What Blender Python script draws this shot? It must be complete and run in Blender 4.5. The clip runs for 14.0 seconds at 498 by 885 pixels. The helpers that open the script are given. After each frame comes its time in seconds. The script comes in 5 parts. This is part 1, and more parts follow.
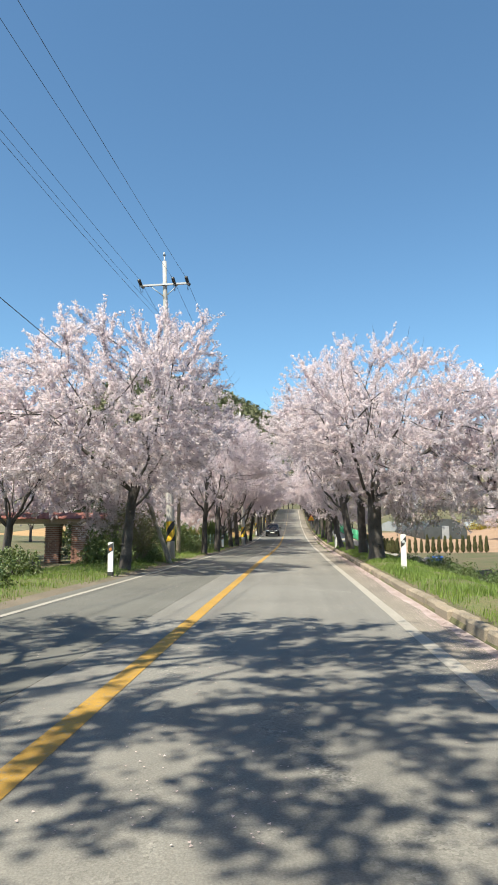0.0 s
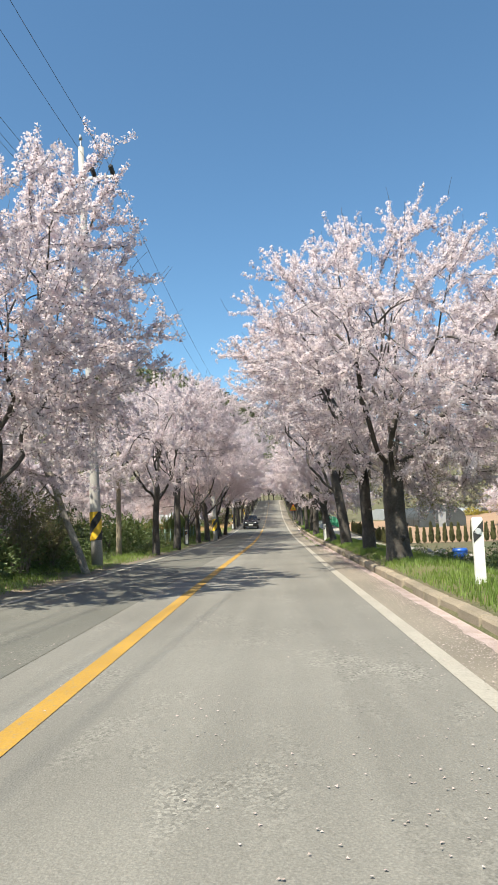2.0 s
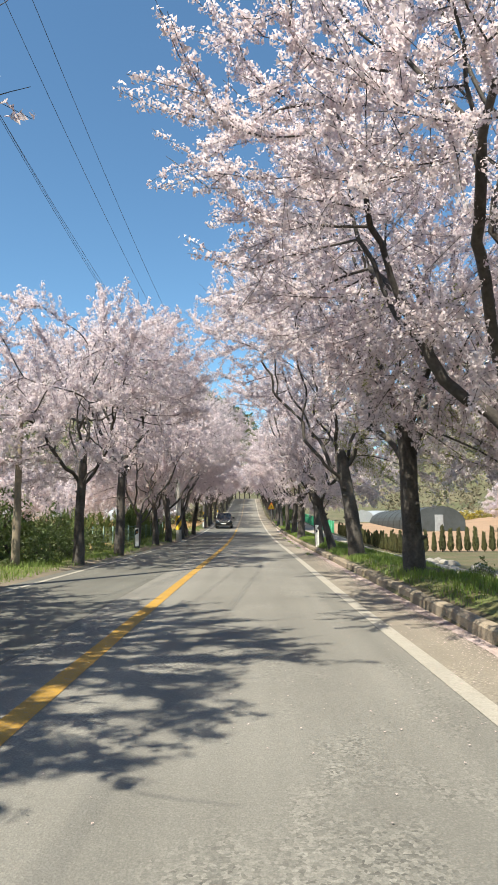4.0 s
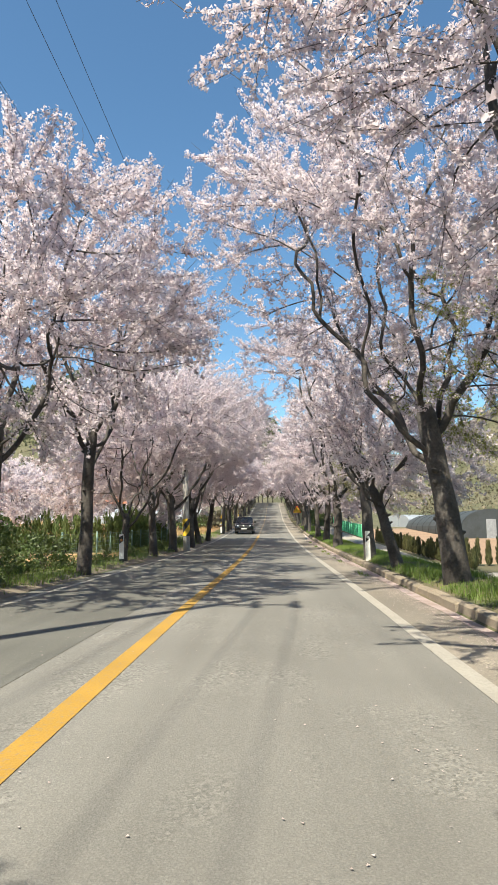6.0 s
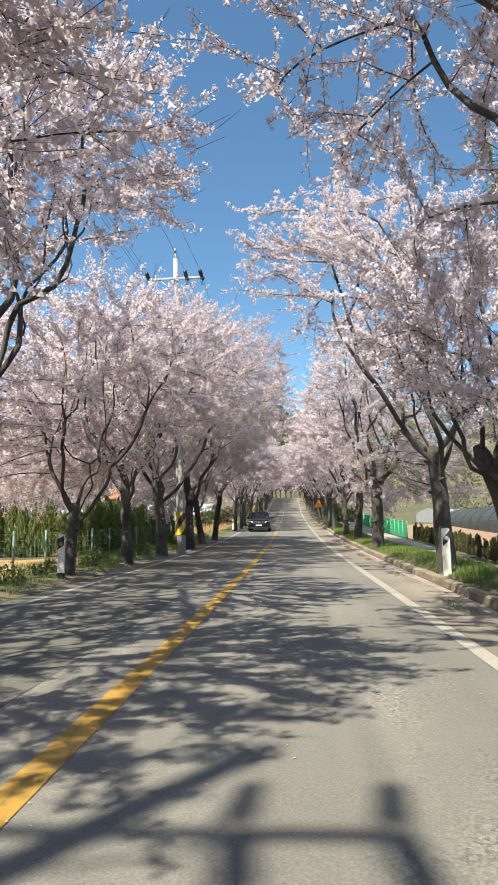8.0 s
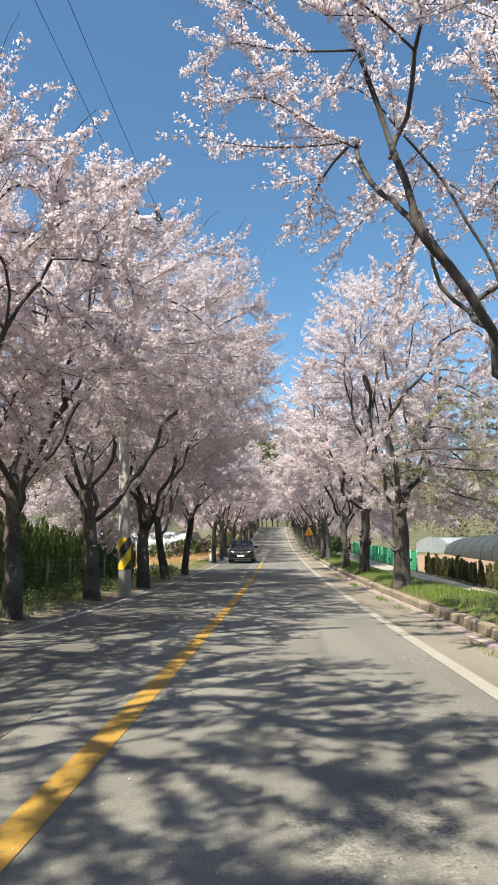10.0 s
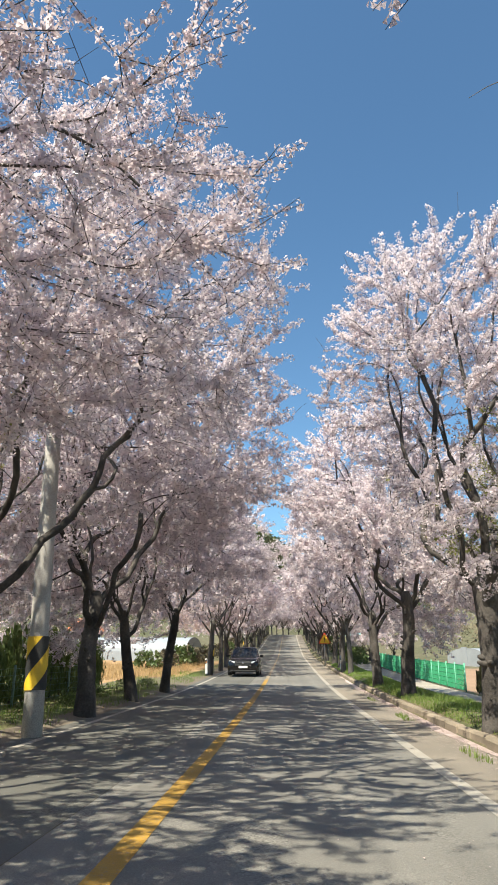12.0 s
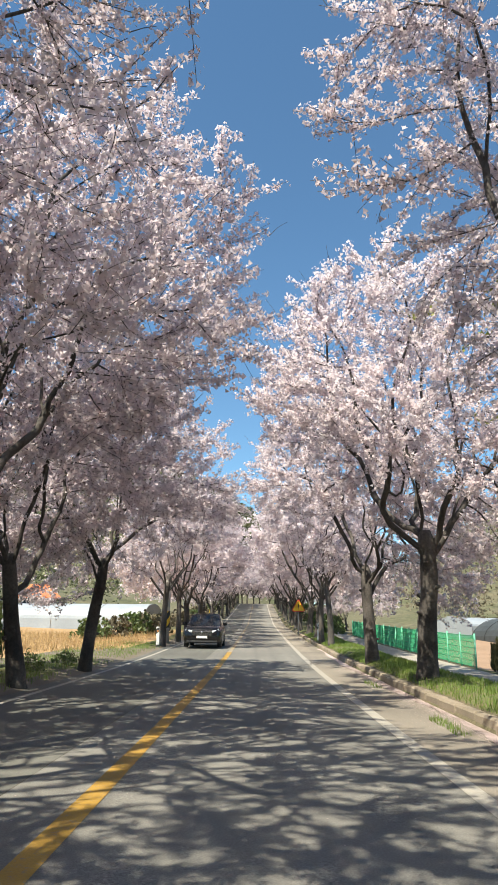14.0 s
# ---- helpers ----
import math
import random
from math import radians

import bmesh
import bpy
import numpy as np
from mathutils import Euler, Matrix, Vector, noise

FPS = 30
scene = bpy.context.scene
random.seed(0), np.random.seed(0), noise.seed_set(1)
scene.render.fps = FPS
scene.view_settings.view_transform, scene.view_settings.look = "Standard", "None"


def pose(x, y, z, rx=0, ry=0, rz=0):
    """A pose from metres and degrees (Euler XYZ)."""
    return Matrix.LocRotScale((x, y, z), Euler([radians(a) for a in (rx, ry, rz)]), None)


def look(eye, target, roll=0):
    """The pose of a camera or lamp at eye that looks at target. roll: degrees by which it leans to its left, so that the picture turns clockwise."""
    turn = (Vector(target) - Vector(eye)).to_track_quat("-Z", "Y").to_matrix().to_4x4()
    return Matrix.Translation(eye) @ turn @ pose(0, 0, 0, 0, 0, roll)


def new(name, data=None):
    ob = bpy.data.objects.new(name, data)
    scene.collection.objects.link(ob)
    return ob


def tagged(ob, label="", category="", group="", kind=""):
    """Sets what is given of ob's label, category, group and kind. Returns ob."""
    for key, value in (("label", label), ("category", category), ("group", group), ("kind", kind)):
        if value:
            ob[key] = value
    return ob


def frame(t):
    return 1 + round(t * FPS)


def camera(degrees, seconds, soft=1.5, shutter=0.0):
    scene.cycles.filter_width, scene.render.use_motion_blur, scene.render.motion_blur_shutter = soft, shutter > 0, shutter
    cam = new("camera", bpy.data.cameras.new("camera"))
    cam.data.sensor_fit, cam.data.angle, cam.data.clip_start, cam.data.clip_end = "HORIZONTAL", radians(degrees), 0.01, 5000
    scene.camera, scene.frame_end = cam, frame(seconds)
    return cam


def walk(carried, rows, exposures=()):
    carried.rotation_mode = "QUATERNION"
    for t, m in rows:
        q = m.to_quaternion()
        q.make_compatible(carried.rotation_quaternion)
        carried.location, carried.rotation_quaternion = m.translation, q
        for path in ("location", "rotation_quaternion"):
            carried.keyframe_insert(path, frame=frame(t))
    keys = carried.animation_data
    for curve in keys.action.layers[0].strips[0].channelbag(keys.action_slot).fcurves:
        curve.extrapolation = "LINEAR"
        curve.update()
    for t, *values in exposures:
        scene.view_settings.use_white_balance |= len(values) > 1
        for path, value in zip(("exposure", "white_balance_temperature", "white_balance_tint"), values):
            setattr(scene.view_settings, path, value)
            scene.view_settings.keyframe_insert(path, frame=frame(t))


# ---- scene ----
# The camera and its walk: a slow drive along a straight avenue, +y ahead.
cam = camera(39.9, 14.0, soft=1.6)
METRES, EYE, TILT, LEAN, TURN = 60.0, 1.3, 7.6, 0.0, 3.6
ROWS = [
    (0.0, 0.0, 0.0, 0.0, 0.0, 0.0, -0.0),
    (0.5, 0.0036, 0.0382, -0.0054, -0.07, 0.07, 0.23),
    (1.0, 0.0071, 0.0775, -0.011, -0.22, -0.05, 0.8),
    (1.5, 0.0102, 0.1178, -0.0165, -0.74, -0.29, 1.3),
    (2.0, 0.0125, 0.1586, -0.022, -1.71, -0.59, 1.47),
    (2.5, 0.0151, 0.2019, -0.0275, -2.64, -0.88, 1.32),
    (5.0, 0.0243, 0.3906, -0.0524, -3.49, -0.48, -1.01),
    (5.5, 0.0269, 0.4264, -0.0571, -2.71, -0.39, -0.68),
    (6.0, 0.029, 0.4626, -0.0616, -1.66, -0.28, -0.2),
    (6.5, 0.0311, 0.4983, -0.0662, -0.97, -0.28, 0.15),
    (7.0, 0.0332, 0.5345, -0.0707, -0.6, -0.47, 0.33),
    (7.5, 0.0351, 0.5692, -0.0753, -0.34, -0.54, 0.41),
    (8.0, 0.0369, 0.6036, -0.08, -0.19, -0.56, 0.28),
    (8.5, 0.0388, 0.6385, -0.0845, -0.44, -0.43, 0.42),
    (11.0, 0.0484, 0.8012, -0.1062, -1.52, 6.3, -0.09),
    (11.5, 0.0503, 0.8321, -0.1097, -0.84, 9.16, -0.26),
    (12.0, 0.0529, 0.8639, -0.1132, -0.44, 10.62, -0.53),
    (12.5, 0.0552, 0.8952, -0.117, -0.31, 10.96, -0.96),
    (13.0, 0.0575, 0.9273, -0.121, -0.88, 10.6, -1.17),
    (13.5, 0.0603, 0.9583, -0.1251, -2.09, 9.36, -1.04),
    (14.0, 0.063, 0.9895, -0.1291, -2.71, 8.31, -1.06),
]
walk(cam, [(t, pose(0, 0, EYE, TILT, LEAN, TURN) @ pose(METRES * x, METRES * y, METRES * z, 90 + pitch, roll, yaw)) for t, x, y, z, yaw, pitch, roll in ROWS])

# ---- light ----
SUN_TO = Vector((-5.4, -7.7, 13.5)).normalized()
sky_world = bpy.data.worlds.new("sky")
scene.world = sky_world
sky_world.use_nodes = True
wn, wl = sky_world.node_tree.nodes, sky_world.node_tree.links
sky = wn.new("ShaderNodeTexSky")
sky.sky_type, sky.sun_disc = "NISHITA", False
sky.sun_elevation = math.asin(SUN_TO.z)
sky.sun_rotation = math.atan2(SUN_TO.x, SUN_TO.y)
sky.air_density, sky.dust_density, sky.ozone_density = 1.0, 0.2, 1.2
clear = wn.new("ShaderNodeMix")  # a very clear spring sky: less red and a deeper blue
clear.data_type, clear.blend_type = "RGBA", "MULTIPLY"
clear.inputs[0].default_value, clear.inputs[7].default_value = 1.0, (0.74, 1.0, 1.06, 1)
wl.new(sky.outputs["Color"], clear.inputs[6])
wl.new(clear.outputs[2], wn["Background"].inputs["Color"])
wn["Background"].inputs["Strength"].default_value = 0.080
sun = new("sun", bpy.data.lights.new("sun", "SUN"))
sun.data.energy, sun.data.angle, sun.data.color = 5.0, radians(0.53), (0.98, 0.925, 0.765)
sun.matrix_world = look(SUN_TO * 60, (0, 0, 0))
scene.view_settings.exposure = 1.08


# ---- materials ----
def material(name, colour, other=None, scale=3.0, fine=40.0, rough=0.8, bump=0.3, dist=0.02, metal=0.0, lift=0.25, per_object=0.0, island=0.0):
    """Two tones mixed by coarse noise, dulled and lit by fine grain, with fine relief; sizes in metres of the world."""
    m = bpy.data.materials.new(name)
    m.use_nodes = True
    n, l = m.node_tree.nodes, m.node_tree.links
    b = n["Principled BSDF"]
    b.inputs["Roughness"].default_value, b.inputs["Metallic"].default_value = rough, metal
    geo = n.new("ShaderNodeNewGeometry")
    coarse, grain = n.new("ShaderNodeTexNoise"), n.new("ShaderNodeTexNoise")
    coarse.inputs["Scale"].default_value, coarse.inputs["Detail"].default_value = scale, 6
    grain.inputs["Scale"].default_value, grain.inputs["Detail"].default_value = fine, 3
    for x in (coarse, grain):
        l.new(geo.outputs["Position"], x.inputs["Vector"])
    ramp = n.new("ShaderNodeMapRange")
    ramp.inputs[1].default_value, ramp.inputs[2].default_value = 0.35, 0.65
    l.new(coarse.outputs["Fac"], ramp.inputs[0])
    mix = n.new("ShaderNodeMix")
    mix.data_type = "RGBA"
    mix.inputs[6].default_value, mix.inputs[7].default_value = (*colour, 1), (*(other or [c * 0.75 for c in colour]), 1)
    l.new(ramp.outputs[0], mix.inputs[0])
    hsv = n.new("ShaderNodeHueSaturation")
    val = n.new("ShaderNodeMapRange")
    val.inputs[1].default_value, val.inputs[2].default_value = 0.3, 0.7
    val.inputs[3].default_value, val.inputs[4].default_value = 1 - lift, 1 + lift
    l.new(grain.outputs["Fac"], val.inputs[0])
    value = val.outputs[0]
    for amount, node, socket in ((per_object, "ShaderNodeObjectInfo", "Random"), (island, "ShaderNodeNewGeometry", "Random Per Island")):
        if amount:
            info, span, mul = n.new(node), n.new("ShaderNodeMapRange"), n.new("ShaderNodeMath")
            span.inputs[3].default_value, span.inputs[4].default_value = 1 - amount, 1 + amount
            mul.operation = "MULTIPLY"
            l.new(info.outputs[socket], span.inputs[0])
            l.new(span.outputs[0], mul.inputs[0])
            l.new(value, mul.inputs[1])
            value = mul.outputs[0]
    l.new(value, hsv.inputs["Value"])
    l.new(mix.outputs[2], hsv.inputs["Color"])
    l.new(hsv.outputs[0], b.inputs["Base Color"])
    if bump:
        bp = n.new("ShaderNodeBump")
        bp.inputs["Strength"].default_value, bp.inputs["Distance"].default_value = bump, dist
        l.new(grain.outputs["Fac"], bp.inputs["Height"])
        l.new(bp.outputs[0], b.inputs["Normal"])
    return m


def thin(m, amount, colour, matt=False):
    """Lets light through a thin petal or leaf; a matt one has no gloss at all."""
    n, l = m.node_tree.nodes, m.node_tree.links
    if matt:
        tint, dull = n["Principled BSDF"].inputs["Base Color"].links[0].from_socket, n.new("ShaderNodeBsdfDiffuse")
        n.remove(n["Principled BSDF"])
        dull.name = "Principled BSDF"
        l.new(tint, dull.inputs["Color"])
    tr, mx = n.new("ShaderNodeBsdfTranslucent"), n.new("ShaderNodeMixShader")
    tr.inputs["Color"].default_value = (*colour, 1)
    mx.inputs[0].default_value = amount
    out = n["Material Output"]
    l.new(n["Principled BSDF"].outputs[0], mx.inputs[1])
    l.new(tr.outputs[0], mx.inputs[2])
    l.new(mx.outputs[0], out.inputs["Surface"])
    return m


PETAL = thin(material("cherry_petal", (0.74, 0.665, 0.688), (0.69, 0.605, 0.628), 0.9, 9, 0.7, 0, lift=0.06, per_object=0.04, island=0.10), 0.47, (0.76, 0.66, 0.683), matt=True)
BARK = material("cherry_bark", (0.036, 0.030, 0.026), (0.088, 0.077, 0.068), 1.7, 20, 0.9, 0.6, 0.025, lift=0.28)
BARK_PALE = material("pale_cherry_bark", (0.36, 0.32, 0.27), (0.17, 0.15, 0.125), 3.0, 26, 0.9, 0.9, 0.03, lift=0.4)
YOUNG_LEAF = thin(material("young_leaf", (0.32, 0.34, 0.09), (0.24, 0.26, 0.07), 2, 20, 0.6, 0, island=0.2), 0.3, (0.36, 0.4, 0.08))
SHRUB_LEAF = thin(material("shrub_leaf", (0.07, 0.11, 0.03), (0.10, 0.12, 0.04), 1.5, 20, 0.55, 0, island=0.3), 0.2, (0.12, 0.18, 0.03))
CONIFER_LEAF = thin(material("conifer_leaf", (0.10, 0.145, 0.045), (0.14, 0.16, 0.05), 2.0, 20, 0.65, 0, island=0.3, per_object=0.15), 0.3, (0.16, 0.22, 0.05))
CYPRESS_LEAF = thin(material("dark_cypress_leaf", (0.055, 0.062, 0.02), (0.08, 0.075, 0.025), 2.0, 20, 0.7, 0, island=0.3, per_object=0.2), 0.15, (0.09, 0.1, 0.025))
OLIVE_LEAF = thin(material("olive_shrub_leaf", (0.115, 0.12, 0.045), (0.16, 0.14, 0.06), 1.5, 20, 0.6, 0, island=0.3), 0.2, (0.16, 0.17, 0.05))
EVERGREEN_LEAF = thin(material("dark_evergreen_leaf", (0.022, 0.038, 0.016), (0.035, 0.05, 0.02), 1.5, 20, 0.5, 0, island=0.3), 0.12, (0.04, 0.06, 0.015))
TWIG = material("pale_twig", (0.20, 0.165, 0.12), (0.12, 0.10, 0.075), 3, 40, 0.9, 0.3, 0.004)
YELLOW_LEAF = thin(material("yellow_shrub_leaf", (0.45, 0.34, 0.05), (0.22, 0.20, 0.05), 1.0, 20, 0.6, 0, island=0.2), 0.2, (0.4, 0.3, 0.04))
STRAW = material("dry_straw", (0.40, 0.27, 0.12), (0.30, 0.20, 0.09), 1.0, 20, 0.8, 0, island=0.25)
SCRUB_LEAF = material("hillside_scrub", (0.10, 0.085, 0.05), (0.16, 0.13, 0.085), 0.07, 1.0, 0.9, 0, island=0.35)
WOOD_FAR = thin(material("far_wood_leaf", (0.085, 0.105, 0.045), (0.15, 0.14, 0.075), 0.05, 1.0, 0.8, 0, island=0.3), 0.1, (0.08, 0.1, 0.03))
GRASS = thin(material("grass_blade", (0.16, 0.22, 0.04), (0.11, 0.17, 0.03), 0.8, 15, 0.6, 0, island=0.3), 0.3, (0.2, 0.3, 0.04))
CONCRETE = material("old_concrete", (0.27, 0.22, 0.162), (0.17, 0.14, 0.10), 0.9, 60, 0.95, 0.6, 0.012, per_object=0.06)
PATH = material("path_concrete", (0.34, 0.305, 0.25), (0.27, 0.24, 0.20), 0.6, 50, 0.9, 0.3, 0.01)
TIMBER = material("weathered_timber", (0.25, 0.205, 0.145), (0.17, 0.14, 0.10), 2, 45, 0.9, 0.4, 0.006)
POLE_CONCRETE = material("pole_concrete", (0.42, 0.40, 0.37), (0.32, 0.30, 0.28), 1.5, 50, 0.85, 0.3, 0.005)
STEEL = material("galvanised_steel", (0.42, 0.42, 0.42), (0.34, 0.34, 0.34), 4, 60, 0.5, 0.1, 0.002, metal=0.5)
PORCELAIN = material("dark_porcelain", (0.05, 0.045, 0.045), None, 8, 60, 0.35, 0)
CABLE = material("cable_sheath", (0.03, 0.03, 0.035), None, 8, 60, 0.6, 0)
POST_WHITE = material("post_white", (0.75, 0.74, 0.70), (0.60, 0.58, 0.53), 5, 60, 0.6, 0.1, 0.003, lift=0.08)
POST_BLACK = material("post_black", (0.03, 0.03, 0.03), None, 6, 60, 0.7, 0.1, 0.003)
REFLECTOR = material("amber_reflector", (0.45, 0.18, 0.05), None, 10, 80, 0.3, 0)
LENS_GREY = material("grey_reflector", (0.42, 0.43, 0.44), None, 10, 80, 0.25, 0, lift=0.05)
SIGN_YELLOW = material("sign_yellow", (0.75, 0.48, 0.03), (0.66, 0.42, 0.03), 4, 60, 0.5, 0, lift=0.06)
SIGN_RED = material("sign_red", (0.55, 0.06, 0.03), None, 4, 60, 0.5, 0, lift=0.06)
FENCE_GREEN = material("fence_green", (0.025, 0.24, 0.10), (0.05, 0.30, 0.15), 3, 60, 0.5, 0.1, 0.003, lift=0.1)
FENCE_POST = material("pale_green_paint", (0.10, 0.42, 0.26), (0.16, 0.46, 0.30), 3, 60, 0.5, 0.1, 0.003, lift=0.1)
FENCE_PALE = material("faded_green_wire", (0.20, 0.30, 0.24), None, 3, 60, 0.6, 0)
BRICK = material("red_brick", (0.27, 0.14, 0.10), (0.20, 0.105, 0.075), 5, 60, 0.9, 0.4, 0.006, per_object=0.25)
MORTAR = material("mortar", (0.45, 0.42, 0.38), None, 5, 60, 0.95, 0.4, 0.006)
ROOF_RED = material("rust_red_roof", (0.20, 0.07, 0.05), (0.15, 0.055, 0.04), 2, 40, 0.7, 0.2, 0.01)
ROOF_ORANGE = material("orange_roof", (0.55, 0.17, 0.06), (0.45, 0.14, 0.06), 1, 20, 0.7, 0.2, 0.01)
PLASTER = material("pale_plaster", (0.55, 0.45, 0.35), (0.48, 0.38, 0.30), 1, 30, 0.85, 0.2, 0.006)
VINYL = material("white_vinyl", (0.33, 0.35, 0.37), (0.27, 0.29, 0.31), 0.6, 12, 0.45, 0.1, 0.02, lift=0.08)
NET = material("dark_shade_net", (0.05, 0.057, 0.06), (0.035, 0.04, 0.04), 1.2, 30, 0.7, 0.2, 0.01)
BLUE_PLASTIC = material("blue_plastic", (0.015, 0.085, 0.38), None, 5, 40, 0.4, 0.05, 0.003)
WINDOW_DARK = material("dark_window", (0.03, 0.035, 0.04), None, 3, 40, 0.15, 0)
CAR_PAINT = material("black_car_paint", (0.006, 0.006, 0.007), None, 4, 80, 0.2, 0, lift=0.05)
CAR_PAINT.node_tree.nodes["Principled BSDF"].inputs["Coat Weight"].default_value = 0.1
CAR_GLASS = material("car_glass", (0.02, 0.022, 0.025), None, 4, 80, 0.06, 0, lift=0.03)
CHROME = material("chrome", (0.6, 0.6, 0.6), None, 4, 80, 0.18, 0, metal=1.0, lift=0.03)
TYRE = material("tyre_rubber", (0.02, 0.02, 0.02), None, 9, 80, 0.85, 0.2, 0.004)
LAMP_LENS = material("lamp_lens", (0.75, 0.77, 0.80), None, 9, 80, 0.12, 0, lift=0.03)
PETAL_DRIFT = material("fallen_petal_drift", (0.46, 0.37, 0.355), (0.33, 0.26, 0.235), 3.5, 90, 0.9, 0.5, 0.01, lift=0.22)
STONE = material("pale_stone", (0.30, 0.28, 0.25), (0.22, 0.20, 0.175), 3, 30, 0.9, 0.6, 0.02, per_object=0.2)


def road_material(name, dark, light, seam=0.0):
    """Worn asphalt: pale polished wheel tracks along y, coarse aggregate, tar stains."""
    m = material(name, light, dark, 0.35, 95, 0.88, 0.4, 0.010, lift=0.18)
    n, l = m.node_tree.nodes, m.node_tree.links
    b = n["Principled BSDF"]
    src = b.inputs["Base Color"].links[0].from_socket
    geo, mapping, streak = n.new("ShaderNodeNewGeometry"), n.new("ShaderNodeMapping"), n.new("ShaderNodeTexNoise")
    mapping.inputs["Scale"].default_value = (1.3, 0.035, 1)
    l.new(geo.outputs["Position"], mapping.inputs["Vector"])
    l.new(mapping.outputs[0], streak.inputs["Vector"])
    streak.inputs["Scale"].default_value, streak.inputs["Detail"].default_value = 1.6, 5
    rng = n.new("ShaderNodeMapRange")
    rng.inputs[1].default_value, rng.inputs[2].default_value, rng.inputs[3].default_value, rng.inputs[4].default_value = 0.3, 0.7, 0.86, 1.10
    l.new(streak.outputs["Fac"], rng.inputs[0])
    speck = n.new("ShaderNodeTexVoronoi")
    speck.inputs["Scale"].default_value = 55
    l.new(geo.outputs["Position"], speck.inputs["Vector"])
    sr = n.new("ShaderNodeMapRange")
    sr.inputs[1].default_value, sr.inputs[2].default_value, sr.inputs[3].default_value, sr.inputs[4].default_value = 0.0, 0.6, 1.12, 0.88
    l.new(speck.outputs["Distance"], sr.inputs[0])
    patch, grit, stone = n.new("ShaderNodeTexNoise"), n.new("ShaderNodeMapRange"), n.new("ShaderNodeMapRange")  # patches where the binder has worn off the stones
    stretch = n.new("ShaderNodeMapping")
    stretch.inputs["Scale"].default_value = (1.0, 0.4, 1)
    l.new(geo.outputs["Position"], stretch.inputs["Vector"])
    l.new(stretch.outputs[0], patch.inputs["Vector"])
    patch.inputs["Scale"].default_value, patch.inputs["Detail"].default_value, patch.inputs["Roughness"].default_value = 0.9, 7, 0.7
    grit.inputs[1].default_value, grit.inputs[2].default_value = 0.49, 0.63
    l.new(patch.outputs["Fac"], grit.inputs[0])
    stone.inputs[3].default_value, stone.inputs[4].default_value = 0.35, 1.62
    l.new(speck.outputs["Color"], stone.inputs[0])
    coarse = n.new("ShaderNodeMix")
    l.new(grit.outputs[0], coarse.inputs[0])
    l.new(sr.outputs[0], coarse.inputs[2])
    l.new(stone.outputs[0], coarse.inputs[3])
    mul = n.new("ShaderNodeMath")
    mul.operation = "MULTIPLY"
    l.new(rng.outputs[0], mul.inputs[0])
    l.new(coarse.outputs[0], mul.inputs[1])
    hsv = n.new("ShaderNodeHueSaturation")
    l.new(src, hsv.inputs["Color"])
    l.new(mul.outputs[0], hsv.inputs["Value"])
    l.new(hsv.outputs[0], b.inputs["Base Color"])
    return m


ASPHALT = road_material("worn_asphalt", (0.150, 0.142, 0.125), (0.180, 0.171, 0.151))
ASPHALT_OLD = road_material("older_asphalt", (0.100, 0.097, 0.083), (0.126, 0.122, 0.105))
GUTTER = road_material("gutter_asphalt", (0.17, 0.148, 0.118), (0.24, 0.208, 0.166))


def worn_paint(name, colour, under, wear):
    m = material(name, colour, [c * 0.85 for c in colour], 1.5, 70, 0.75, 0.3, 0.006, lift=0.12)
    n, l = m.node_tree.nodes, m.node_tree.links
    b = n["Principled BSDF"]
    src = b.inputs["Base Color"].links[0].from_socket
    geo, chip, rng, mix = n.new("ShaderNodeNewGeometry"), n.new("ShaderNodeTexNoise"), n.new("ShaderNodeMapRange"), n.new("ShaderNodeMix")
    l.new(geo.outputs["Position"], chip.inputs["Vector"])
    chip.inputs["Scale"].default_value, chip.inputs["Detail"].default_value, chip.inputs["Roughness"].default_value = 22, 6, 0.8
    rng.inputs[1].default_value, rng.inputs[2].default_value = wear, wear + 0.10
    l.new(chip.outputs["Fac"], rng.inputs[0])
    mix.data_type = "RGBA"
    mix.inputs[7].default_value = (*under, 1)
    l.new(rng.outputs[0], mix.inputs[0])
    l.new(src, mix.inputs[6])
    l.new(mix.outputs[2], b.inputs["Base Color"])
    return m


PAINT_YELLOW = worn_paint("worn_yellow_paint", (0.36, 0.205, 0.028), (0.22, 0.17, 0.11), 0.54)
PAINT_YELLOW_OLD = worn_paint("worn_off_yellow_paint", (0.42, 0.25, 0.06), (0.20, 0.18, 0.14), 0.40)
PAINT_WHITE = worn_paint("worn_white_paint", (0.325, 0.30, 0.255), (0.25, 0.225, 0.19), 0.50)


def ground_material():
    """Soil, dry grass and young green in patches, by place; tilled orange soil in the fields."""
    m = material("verge_soil", (0.115, 0.09, 0.052), (0.065, 0.075, 0.026), 0.5, 18, 0.95, 0.8, 0.05, lift=0.35)
    return m


